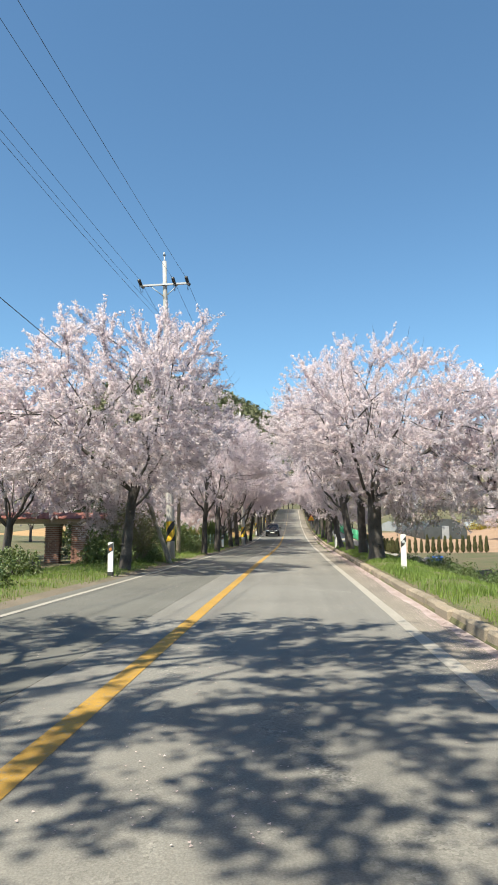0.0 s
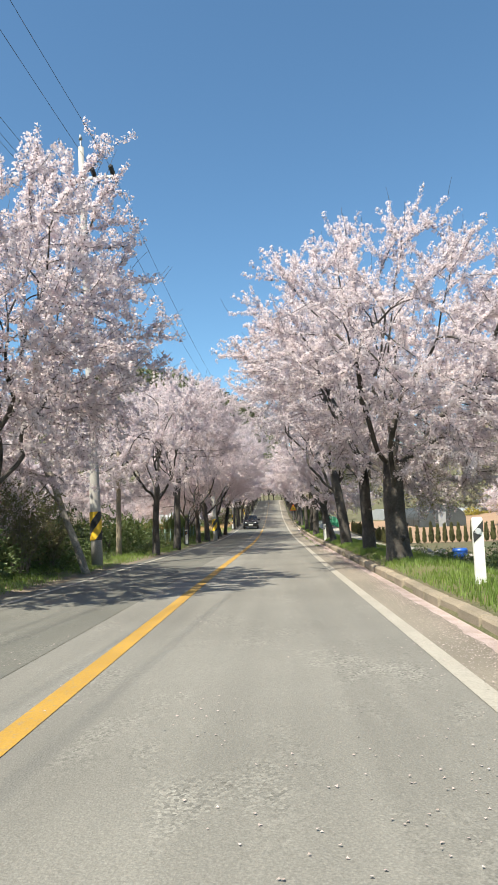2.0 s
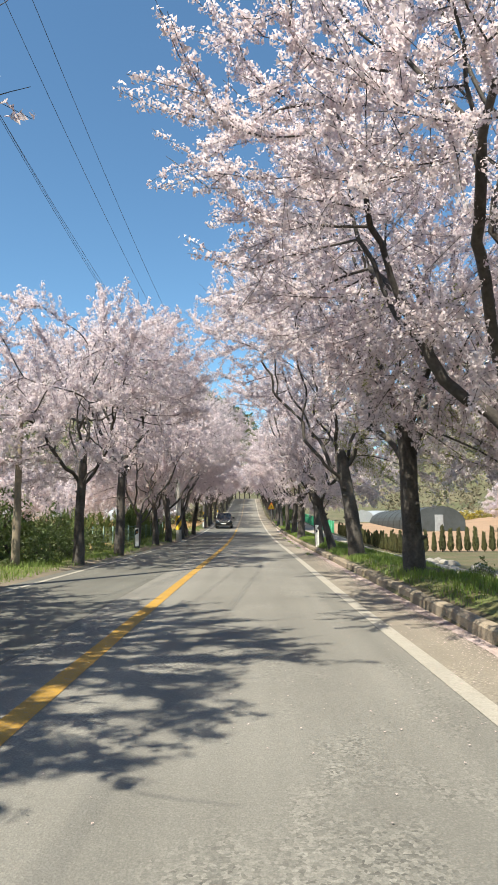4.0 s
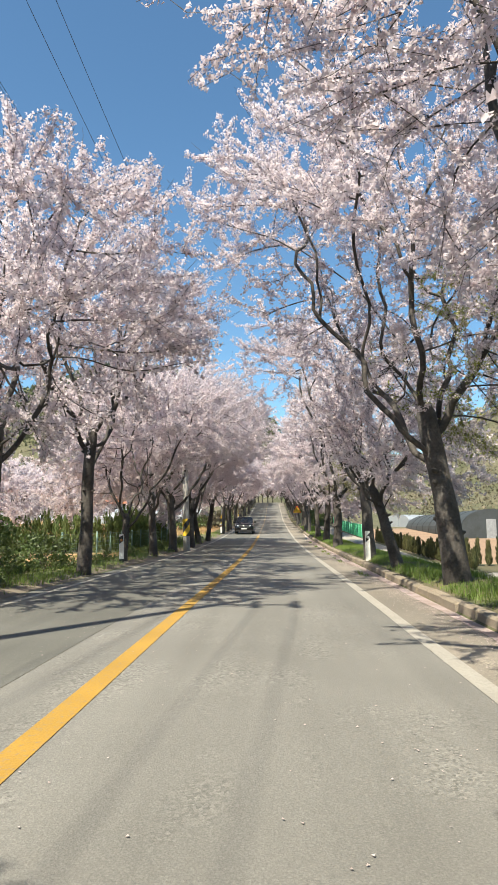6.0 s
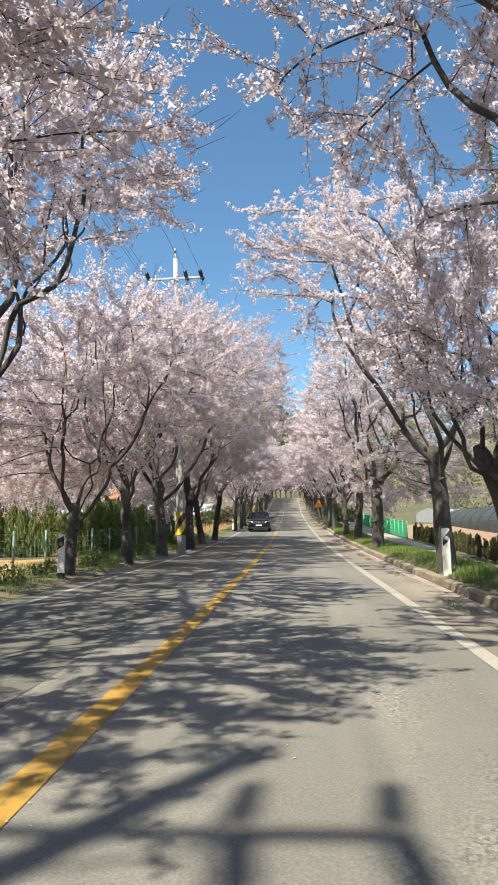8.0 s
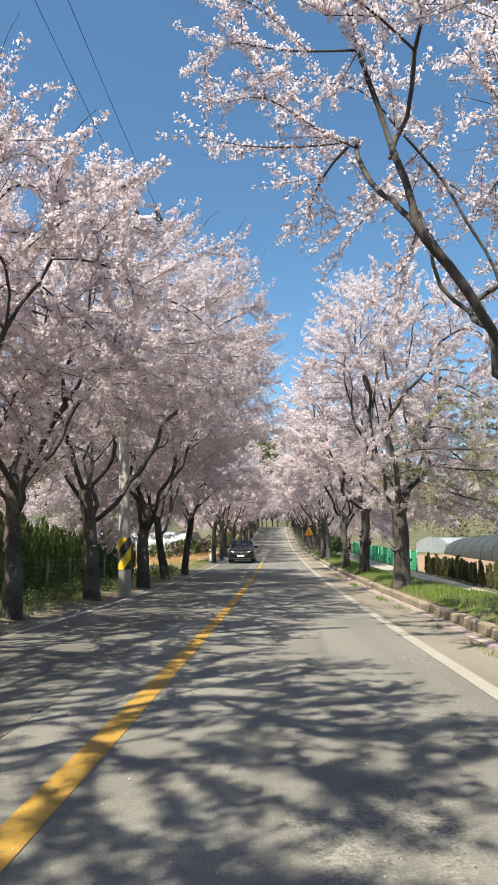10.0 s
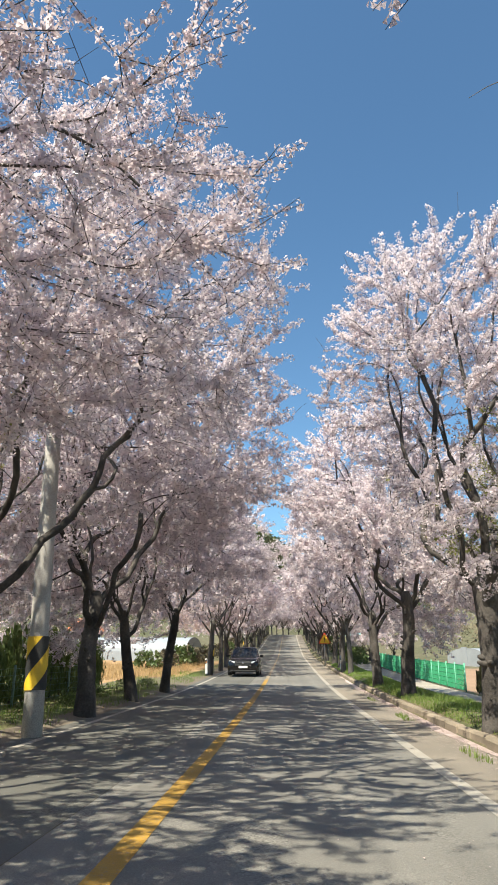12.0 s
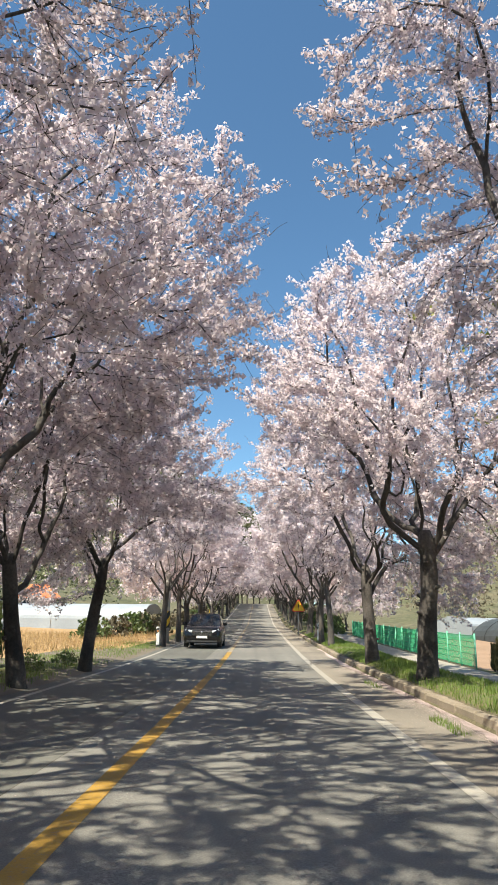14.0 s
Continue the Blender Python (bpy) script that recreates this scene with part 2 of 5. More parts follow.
SOIL = ground_material()
FIELD = material("tilled_soil", (0.30, 0.195, 0.125), (0.245, 0.16, 0.10), 0.4, 9, 0.95, 0.6, 0.06, lift=0.15)
HILL = material("rough_hillside", (0.12, 0.105, 0.06), (0.08, 0.083, 0.036), 0.09, 1.2, 0.95, 0.8, 0.3, lift=0.4)
TURF = material("green_turf", (0.095, 0.12, 0.032), (0.13, 0.11, 0.05), 1.6, 30, 0.95, 0.8, 0.05, lift=0.35)
STUBBLE = material("straw_stubble", (0.36, 0.225, 0.105), (0.30, 0.19, 0.085), 0.5, 9, 0.95, 0.6, 0.06, lift=0.18)
DUST = material("pale_dirt", (0.155, 0.125, 0.09), (0.11, 0.09, 0.062), 0.7, 25, 0.95, 0.4, 0.02, lift=0.15)


# ---- building helpers ----
def mesh_from(name, verts, faces, mats, index=None, smooth=False):
    me = bpy.data.meshes.new(name)
    me.from_pydata([tuple(v) for v in verts], [], [tuple(f) for f in faces])
    for m in (mats if isinstance(mats, (list, tuple)) else [mats]):
        me.materials.append(m)
    if index is not None:
        me.polygons.foreach_set("material_index", list(index))
    if smooth:
        me.polygons.foreach_set("use_smooth", [True] * len(me.polygons))
    me.update()
    return me


def part(name, data, parent=None, label="", at=None):
    ob = new(name, data)
    if parent is not None:
        ob.parent = parent
    if at is not None:
        ob.matrix_basis = at
    if label:
        tagged(ob, label)
    return ob


def from_bm(name, bm, mats, smooth=False):
    me = bpy.data.meshes.new(name)
    bmesh.ops.recalc_face_normals(bm, faces=bm.faces[:])
    bm.to_mesh(me)
    bm.free()
    for m in (mats if isinstance(mats, (list, tuple)) else [mats]):
        me.materials.append(m)
    if smooth:
        me.polygons.foreach_set("use_smooth", [True] * len(me.polygons))
    return me


def box(name, sx, sy, sz, mat, bevel=0.01, base=True, taper=1.0):
    """A bevelled box of that size, standing on its origin (or centred), narrowed at the top by taper."""
    bm = bmesh.new()
    bmesh.ops.create_cube(bm, size=1)
    for v in bm.verts:
        k = taper if v.co.z > 0 else 1.0
        v.co = (v.co.x * sx * k, v.co.y * sy * k, (v.co.z + (0.5 if base else 0)) * sz)
    if bevel:
        bmesh.ops.bevel(bm, geom=bm.edges[:], offset=bevel, segments=1, affect="EDGES")
    return from_bm(name, bm, mat)


def tube(path, radii, sides=8, cap=True):
    """Verts and faces of a tube along a polyline."""
    path = np.asarray(path, float)
    k = len(path)
    tang = np.gradient(path, axis=0)
    tang /= np.linalg.norm(tang, axis=1)[:, None] + 1e-9
    ref = np.where(np.abs(tang[:, 2:3]) > 0.9, np.array([[1.0, 0, 0]]), np.array([[0, 0, 1.0]]))
    u = np.cross(tang, ref)
    u /= np.linalg.norm(u, axis=1)[:, None] + 1e-9
    for i in range(1, k):
        u[i] = u[i - 1] - tang[i] * np.dot(u[i - 1], tang[i])
        u[i] /= np.linalg.norm(u[i]) + 1e-9
    w = np.cross(tang, u)
    a = np.arange(sides) * 2 * np.pi / sides
    r = np.asarray(radii, float)[:, None, None]
    v = path[:, None, :] + r * (np.cos(a)[None, :, None] * u[:, None, :] + np.sin(a)[None, :, None] * w[:, None, :])
    f = [(i * sides + j, i * sides + (j + 1) % sides, (i + 1) * sides + (j + 1) % sides, (i + 1) * sides + j) for i in range(k - 1) for j in range(sides)]
    if cap:
        f.append(tuple(range(sides))[::-1])
        f.append(tuple((k - 1) * sides + j for j in range(sides)))
    return v.reshape(-1, 3), f


def tubes_mesh(name, pieces, mats, smooth=True):
    vs, fs, base = [], [], 0
    for v, f in pieces:
        vs.append(v)
        fs += [tuple(i + base for i in q) for q in f]
        base += len(v)
    return mesh_from(name, np.concatenate(vs), fs, mats, smooth=smooth)


# ---- the lie of the land ----
PY = (-80, 0, 26, 43, 60, 70, 85, 104, 145, 180, 205, 225, 240, 300, 3000)
PZ = (0, 0, 0.06, 0.11, 0.18, 0.31, 0.60, 1.25, 2.95, 5.6, 7.7, 9.2, 9.9, 10.2, 10.2)
CY, CX = (-80, 8, 16, 25, 36, 45, 60, 222, 240, 260, 300, 340), (-1.53, -1.53, -1.47, -1.48, -1.43, -1.33, -1.28, -1.28, 0.2, 4.2, 19.0, 40.0)
KY, KX = (-80, 0, 15, 25, 35, 45, 55, 75, 222, 240, 260, 300, 340), (2.15, 2.2, 2.3, 2.5, 2.62, 2.78, 2.95, 3.1, 3.1, 4.6, 8.6, 23.4, 44.4)


def smooth_steps(y, ys, zs):
    """The profile, rounded over some metres at its kinks."""
    return sum(np.interp(np.asarray(y, float) + d, ys, zs) for d in (-6, -3, 0, 3, 6)) / 5


def road_z(y):
    return smooth_steps(y, PY, PZ)


def road_x(y):
    return smooth_steps(y, CY, CX)


def kerb_x(y):
    return smooth_steps(y, KY, KX)


def ease(a, b, x):
    t = np.clip((np.asarray(x, float) - a) / (b - a), 0, 1)
    return t * t * (3 - 2 * t)


def land(x, y):
    """Height of the ground sheet: under the road, up to the verges, down into the fields, up to the hills."""
    x, y = np.asarray(x, float), np.asarray(y, float)
    z = road_z(y)
    side = x - kerb_x(y)
    left = (road_x(y) - 3.05) - x
    right_far = -0.55 + 0.25 * ease(62, 82, y)
    h = np.where(side > 0.02, 0.12 + 0.15 * ease(0.1, 0.6, side) - (0.27 - right_far) * ease(1.4, 3.4, side), -0.06)
    h = np.where(left > 0.1, -0.03 + 0.12 * ease(0.2, 1.2, left) - 0.1 * ease(2, 6, left), h)
    far = np.maximum(np.abs(x + 1.3) - 40, 0)
    h = h + 0.035 * far * ease(20, 70, far) * ease(-20, 60, y)
    hill = 128 * np.exp(-((x + 120) / 175) ** 2 - ((y - 640) / 190) ** 2)
    hill = hill + 30 * np.exp(-((x - 85) / 36) ** 2 - ((y - 270) / 90) ** 2)
    hill = hill + 40 * np.exp(-((x - 190) / 90) ** 2 - ((y - 420) / 150) ** 2)
    hill = hill + 22 * np.exp(-((x - 112) / 42) ** 2 - ((y - 150) / 90) ** 2)
    hill = hill + 22 * np.exp(-((x + 150) / 70) ** 2 - ((y - 190) / 100) ** 2)
    hill = hill + 7 * np.exp(-((x + 6) / 24) ** 2 - ((y - 320) / 40) ** 2)
    h = h + hill * np.where(y < 340, ease(9, 40, np.abs(x - road_x(y))), ease(9, 40, np.abs(x - 40)))
    return z + h


def sheet(name, xs, ys, height, mats, pick=None):
    gx, gy = np.meshgrid(xs, ys)
    gx = gx + (kerb_x(gy) - 2.5) * np.exp(-((gx - 2.5) / 2.0) ** 2)
    gz = height(gx, gy)
    v = np.stack([gx, gy, gz], -1).reshape(-1, 3)
    nx, ny = len(xs), len(ys)
    f = [(j * nx + i, j * nx + i + 1, (j + 1) * nx + i + 1, (j + 1) * nx + i) for j in range(ny - 1) for i in range(nx - 1)]
    idx = None
    if pick is not None:
        cx, cy = (gx[:-1, :-1] + gx[1:, 1:]) / 2, (gy[:-1, :-1] + gy[1:, 1:]) / 2
        idx = pick(cx, cy).ravel().astype(int)
    return mesh_from(name, v, f, mats, idx, smooth=True)


def spread(near, step, far, grow):
    out, x, s = list(np.arange(0, near, step)), near, step
    while x < far:
        out.append(x)
        s *= grow
        x += s
    return out + [far]


gxs = sorted({-1.3 + s * v for v in spread(9, 0.4, 2500, 1.2) for s in (-1, 1)} - {2.7} | {2.46, 2.58, 2.64, 2.8})
gys = [-2500, -1200, -500, -200] + list(np.arange(-80, -10, 5.0)) + list(np.arange(-10, 130, 1.25)) + [130 + v for v in spread(1, 2.0, 2500, 1.05)]


def ground_pick(x, y):
    # 0 soil and grass, 1 orange field, 2 straw stubble, 3 pale dirt, 4 rough hillside, 5 green turf
    k = np.zeros_like(x)
    k = np.where((np.abs(x + 1.3) > 30) | (y > 150) | ((x > 9) & (y > 116)), 4, k)
    k = np.where((x > kerb_x(y) + 0.3) & (x < kerb_x(y) + 4) & (y < 140), 5, k)
    k = np.where((x < road_x(y) - 3.9) & (x > road_x(y) - 6.5) & (y < 140), 5, k)
    k = np.where((x > 8.6) & (x < 34) & (y > 62) & (y < 118), 1, k)
    k = np.where((x < -6.2) & (x > -40) & (y > 86) & (y < 122), 2, k)
    k = np.where((x < -6.4) & (x > -13) & (y > 49) & (y < 61), 2, k)
    k = np.where((x < -4.4) & (x > -9) & (y > 83) & (y < 92), 3, k)
    k = np.where((x < road_x(y) - 3.4) & (x > road_x(y) - 3.9) & (y < 140), 3, k)
    return k


ground = tagged(part("ground", sheet("ground", gxs, gys, land, [SOIL, FIELD, STUBBLE, DUST, HILL, TURF], ground_pick)), "grassy verges, tilled fields and low hills beside the road", "ground", kind="structure")


def strip(name, ys, left, right, lift, mats, cols=2):
    """A strip along the road between two lines x = left(y) and right(y)."""
    ys = np.asarray(ys, float)
    a, b = left(ys), right(ys)
    z = road_z(ys) + lift
    t = np.linspace(0, 1, cols)
    v = np.stack([a[:, None] + (b - a)[:, None] * t, np.repeat(ys[:, None], cols, 1), np.repeat(z[:, None], cols, 1)], -1).reshape(-1, 3)
    f = [(j * cols + i, j * cols + i + 1, (j + 1) * cols + i + 1, (j + 1) * cols + i) for j in range(len(ys) - 1) for i in range(cols - 1)]
    return mesh_from(name, v, f, mats, smooth=True)


YS = list(np.arange(-80, 120, 2.0)) + list(np.arange(120, 341, 5.0))
road = tagged(part("road", strip("road", YS, lambda y: road_x(y) - 0.72, lambda y: road_x(y) + 3.185, 0.0, ASPHALT)), "sun-bleached grey asphalt lane with worn wheel tracks", "road", kind="structure")
tagged(part("road_lane", strip("road_lane", YS, lambda y: road_x(y) - 3.45, lambda y: road_x(y) - 0.728, 0.0, ASPHALT_OLD)), "older darker asphalt lane beside the seam", "road", kind="structure")
tagged(part("gutter", strip("gutter", YS, lambda y: road_x(y) + 3.188, lambda y: kerb_x(y) + 0.02, -0.004, GUTTER)), "dusty gutter strip between edge line and kerb", "gutter", kind="structure")
YS_NEAR, YS_FAR = [y for y in YS if y <= 92], [y for y in YS if y >= 92]
tagged(part("centre_line", strip("centre_line", YS_FAR, lambda y: road_x(y) - 0.09, lambda y: road_x(y) + 0.09, 0.005, PAINT_YELLOW_OLD)), "almost worn-off yellow centre line on the climbing road", "road marking", kind="structure")
tagged(part("centre_line", strip("centre_line", YS_NEAR, lambda y: road_x(y) - 0.095, lambda y: road_x(y) + 0.095, 0.005, PAINT_YELLOW)), "worn solid yellow centre line painted on the asphalt", "road marking", kind="structure")
tagged(part("edge_line", strip("edge_line", YS, lambda y: road_x(y) + 3.01, lambda y: road_x(y) + 3.18, 0.005, PAINT_WHITE)), "faded white edge line beside the gutter", "road marking", kind="structure")
tagged(part("edge_line", strip("edge_line", YS, lambda y: road_x(y) - 3.12, lambda y: road_x(y) - 2.99, 0.005, PAINT_WHITE)), "faded white edge line beside the grass verge", "road marking", kind="structure")


# ---- cherry trees ----
def unit(v):
    return v / (np.linalg.norm(v) + 1e-9)


def grow(rng, p, d, length, r0, r1, steps, wobble, lift):
    """A wandering tapered branch: points and radii."""
    pts, rad = [p], [r0]
    s = length / steps
    for i in range(steps):
        d = unit(d + rng.normal(0, wobble, 3) + np.array([0, 0, lift]))
        p = p + d * s
        pts.append(p)
        rad.append(r0 + (r1 - r0) * ((i + 1) / steps) ** 0.8)
    return np.array(pts), np.array(rad)


def along(path, t):
    k = t * (len(path) - 1)
    i = min(int(k), len(path) - 2)
    return path[i] + (path[i + 1] - path[i]) * (k - i), unit(path[i + 1] - path[i])


def turned(rng, d, angle):
    side = unit(np.cross(d, rng.normal(0, 1, 3)))
    return unit(d * math.cos(angle) + side * math.sin(angle))


def bent(rng, a, b, d, steps, sag=0.35, wobble=0.05):
    """A path from a to b that leaves a in direction d."""
    t = np.linspace(0, 1, steps + 1)[:, None]
    span = np.linalg.norm(b - a)
    m = a + d * span * sag
    p = (1 - t) ** 2 * a + 2 * t * (1 - t) * m + t ** 2 * b
    return p + rng.normal(0, wobble * span / steps, p.shape) * np.sin(np.pi * t) ** 0.5


def taper(r0, r1, n):
    return r0 + (r1 - r0) * np.linspace(0, 1, n) ** 0.75


def flecks(rng, centres, r, size, per):
    """Small loose petals or leaves round each centre, facing mostly outwards: an (n, 3, 3) array."""
    if not len(centres) or not per:
        return np.zeros((0, 3, 3))
    n = len(centres) * per
    out = rng.normal(0, 1, (n, 3))
    out /= np.linalg.norm(out, axis=1)[:, None]
    c = np.repeat(centres, per, 0) + out * r * rng.uniform(0.4, 1.25, (n, 1))
    nrm = out + rng.normal(0, 0.4, (n, 3))
    nrm /= np.linalg.norm(nrm, axis=1)[:, None]
    a = np.cross(nrm, rng.normal(0, 1, (n, 3)))
    a /= np.linalg.norm(a, axis=1)[:, None] + 1e-9
    b = np.cross(nrm, a)
    s = size * rng.uniform(0.65, 1.35, (n, 1)) / 2
    return np.stack([c - a * s - b * s * 0.7, c + a * s * rng.uniform(0.6, 1.1, (n, 1)) - b * s * 0.7, c + a * s * rng.uniform(-0.5, 0.5, (n, 1)) + b * s], 1)


def loose_mesh(name, corners, mats, index=None, normals=None):
    """A mesh of loose triangles or quads from an (n, 3 or 4, 3) array; normals: one soft shading normal a piece, as cupped petals have."""
    n, k = corners.shape[:2]
    me = bpy.data.meshes.new(name)
    me.vertices.add(n * k)
    me.vertices.foreach_set("co", np.ascontiguousarray(corners, dtype=np.float32).ravel())
    me.loops.add(n * k)
    me.loops.foreach_set("vertex_index", np.arange(n * k, dtype=np.int32))
    me.polygons.add(n)
    me.polygons.foreach_set("loop_start", np.arange(0, n * k, k, dtype=np.int32))
    for m in (mats if isinstance(mats, (list, tuple)) else [mats]):
        me.materials.append(m)
    if index is not None:
        me.polygons.foreach_set("material_index", np.asarray(index, dtype=np.int32))
    me.update(calc_edges=True)
    if normals is not None:
        soft = me.attributes.new("custom_normal", "FLOAT_VECTOR", "POINT")
        soft.data.foreach_set("vector", np.ascontiguousarray(np.repeat(normals, k, 0), dtype=np.float32).ravel())
    return me


def tree_meshes(seed, height=9.0, reach=4.3, fork=2.2, girth=0.26, out=4.8, tips=700, spray=4, gap=0.115, per=20, size=0.043, lean=(0, 0), young=0.0, far=False, low=1.9, rise=1.5, clear=0.4, bark=None, limbs=6, hollow=0.33, behind=None, holes=-0.36, full=2.3, droop=1.0, sprouts=0):
    """One cherry tree: a short trunk, limbs that sweep up and out, branches that grow towards free places in the shell of a wide uneven dome
    (higher over the road, +x), and flowering sprays at their ends; the inside of the crown stays bare."""
    rng = np.random.default_rng(seed)
    if not far:
        height, reach, out = height - 0.4, reach - 0.25, out - 0.25  # the sprays reach on beyond the branches
    trunk_dir = unit(np.array([lean[0], lean[1], 1.0]))
    tp, tr = grow(rng, np.zeros(3) - trunk_dir * 0.25, trunk_dir, fork + 0.25, girth * 1.05, girth * 0.82, 9, 0.038, 0.03)
    tr[0], tr[1], tr[2] = girth * 1.35, girth * 1.14, girth * 1.05
    tr = tr * rng.uniform(0.95, 1.06, len(tr))
    trunk = [tube(np.concatenate([tp, [tp[-1] + (tp[-1] - tp[-2]) * 0.6]]), np.concatenate([tr, [girth * 0.5]]), 8 if far else 14)]
    if not far:  # burrs and old pruning stubs
        for i in range(5):
            q, dd = along(tp, rng.uniform(0.25, 0.95))
            az = rng.uniform(0, 6.28)
            d = np.array([math.cos(az), math.sin(az), 0.25])
            trunk.append(tube([q + d * girth * 0.5, q + d * girth * 0.95, q + d * girth * rng.uniform(1.1, 1.5)], [girth * 0.32, girth * 0.24, girth * 0.12], 7))
    cz = low + (height - low) * 0.36
    top = tp[-1]
    axis = np.array([top[0] * 1.5, top[1] * 1.5, 0])
    mid = axis + np.array([0, 0, cz + 0.4 * rise])

    def dome(az, el, k):
        d = np.array([math.cos(el) * math.cos(az), math.cos(el) * math.sin(az), math.sin(el)])
        d = d / (abs(math.cos(el)) ** full + abs(math.sin(el)) ** full) ** (1 / full)  # slightly fuller shoulders than a sphere's
        lump = 1 + 0.17 * noise.noise(Vector(d) * 1.9 + Vector((seed * 3.1, 0, 0))) + 0.09 * noise.noise(Vector(d) * 4.6 + Vector((0, seed * 1.7, 0)))
        near = 0.5 + 0.5 * math.cos(az)
        shift = rise * near ** 1.5
        up = (height - cz - shift) if d[2] > 0 else (cz - low) * (1 - clear * near)
        wide = out + (reach - out) * near
        sag = droop * (1 - near) * (math.hypot(d[0], d[1]) * k) ** 2  # the skirt on the field side hangs down
        return axis + np.array([0, 0, cz + shift - sag]) + d * np.array([wide, wide, up]) * k * lump

    goals = []
    while len(goals) < tips:
        az, el = rng.uniform(0, 6.283), math.asin(rng.uniform(-0.85, 0.98))
        if noise.noise(Vector((math.cos(az) * 2.4, math.sin(az) * 2.4, el * 2.4 + seed))) < holes:
            continue
        goals.append(dome(az, el, 0.95 * (hollow + (1 - hollow) * rng.uniform(0, 1) ** 0.6)))
    for i in range(sprouts):  # flowering shoots low on the limbs, round the fork
        az, k = rng.uniform(0, 6.283), rng.uniform(0.3, 1.5)
        goals.append(top + np.array([math.cos(az) * k, math.sin(az) * k, rng.uniform(-0.35, 1.7) + 0.25 * k]) - np.array([*(behind or (0, 0)), 0]) * 0.6)
    goals = np.array(goals)

    # the main limbs, then growth into the free places
    pos, parent = [top - trunk_dir * 0.3], [-1]
    spin = rng.uniform(0, 6.28)
    for i in range(limbs + 1):
        az = spin + i * 6.283 / limbs + rng.normal(0, 0.25)
        el = radians((26, 48, 34, 58, 20, 42, 30, 52)[i % 8] + rng.uniform(-6, 6)) if i < limbs else radians(82)
        end = dome(az, el, rng.uniform(0.50, 0.64))
        aim = unit(np.array([math.cos(az), math.sin(az), 0.55 + 1.2 * max(math.sin(el), 0)]))
        start = along(tp, rng.uniform(0.72, 1.0))[0]
        path = bent(rng, start, end, aim, max(5, int(np.linalg.norm(end - start) / 0.32)), 0.45, 0.45)
        path[1:-1] += np.repeat(rng.normal(0, 0.07, (len(path) // 3 + 1, 3)), 3, 0)[:len(path) - 2]  # crooked, as pruned old limbs are
        first = len(pos)
        for j, q in enumerate(path):
            parent.append(0 if j == 0 else len(pos) - 1)
            pos.append(q)
        for j in range(2 if i < limbs else 1):  # boughs that leave the limb half way
            at_node = first + int(len(path) * rng.uniform(0.35, 0.75))
            goal = dome(az + (0.75 if j else -0.75) * rng.uniform(0.6, 1.2), min(el + rng.uniform(-0.25, 0.45), 1.4), rng.uniform(0.5, 0.66))
            bough = bent(rng, pos[at_node], goal, unit(pos[at_node] - pos[at_node - 1]), max(4, int(np.linalg.norm(goal - pos[at_node]) / 0.32)), 0.3, 0.4)
            for k, q in enumerate(bough[1:]):
                parent.append(at_node if k == 0 else len(pos) - 1)
                pos.append(q)
    seeded = len(pos)
    pos, parent = list(map(np.array, pos)), parent
    stride, kill = 0.30, 0.40
    alive = np.arange(len(goals))
    arr = np.array(pos)
    gaps = np.linalg.norm(goals[:, None] - arr[None, 1:], axis=2)
    nearest, dist = gaps.argmin(1) + 1, gaps.min(1)
    hits = {}
    for turn in range(60):
        reached = alive[dist[alive] < kill]
        for g in reached:
            hits[int(nearest[g])] = hits.get(int(nearest[g]), 0) + 1
        alive = alive[dist[alive] >= kill]
        if not len(alive):
            break
        first = len(pos)
        for k in np.unique(nearest[alive]):
            pull = goals[alive[nearest[alive] == k]] - pos[k]
            d = unit((pull / np.linalg.norm(pull, axis=1)[:, None]).sum(0) + rng.normal(0, 0.12, 3))
            old = pos[k] - pos[parent[k]]
            d = unit(d + 0.35 * unit(old))
            pos.append(pos[k] + d * stride)
            parent.append(int(k))
        fresh = np.array(pos[first:])
        gaps = np.linalg.norm(goals[alive][:, None] - fresh[None], axis=2)
        best, least = gaps.argmin(1) + first, gaps.min(1)
        closer = least < dist[alive]
        if not closer.any():
            break
        nearest[alive[closer]], dist[alive[closer]] = best[closer], least[closer]
    pos, parent = np.array(pos), np.array(parent)
    n = len(pos)
    load, main = np.zeros(n), np.full(n, -1)
    for k in range(n - 1, 0, -1):
        load[k] += 1 if main[k] < 0 else 0.15
        p = parent[k]
        load[p] += load[k]
        if main[p] < 0 or load[main[p]] < load[k]:
            main[p] = k
    for turn in range(3):  # ease the kinks along each branch, least on the old limbs
        inner = np.array([k for k in range(1 if turn == 0 else seeded, n) if main[k] >= 0 and parent[k] > 0])
        pos[inner] = 0.5 * pos[inner] + 0.25 * pos[parent[inner]] + 0.25 * pos[main[inner]]
    thick = 0.0075 * load ** 0.5
    firsts = [k for k in range(1, n) if parent[k] == 0]
    thick = thick * np.where(load > 6, min(1.6, girth * 0.36 / max(thick[k] for k in firsts)), 1.0)
    limb_parts, fine_wood, centres = [], [], []
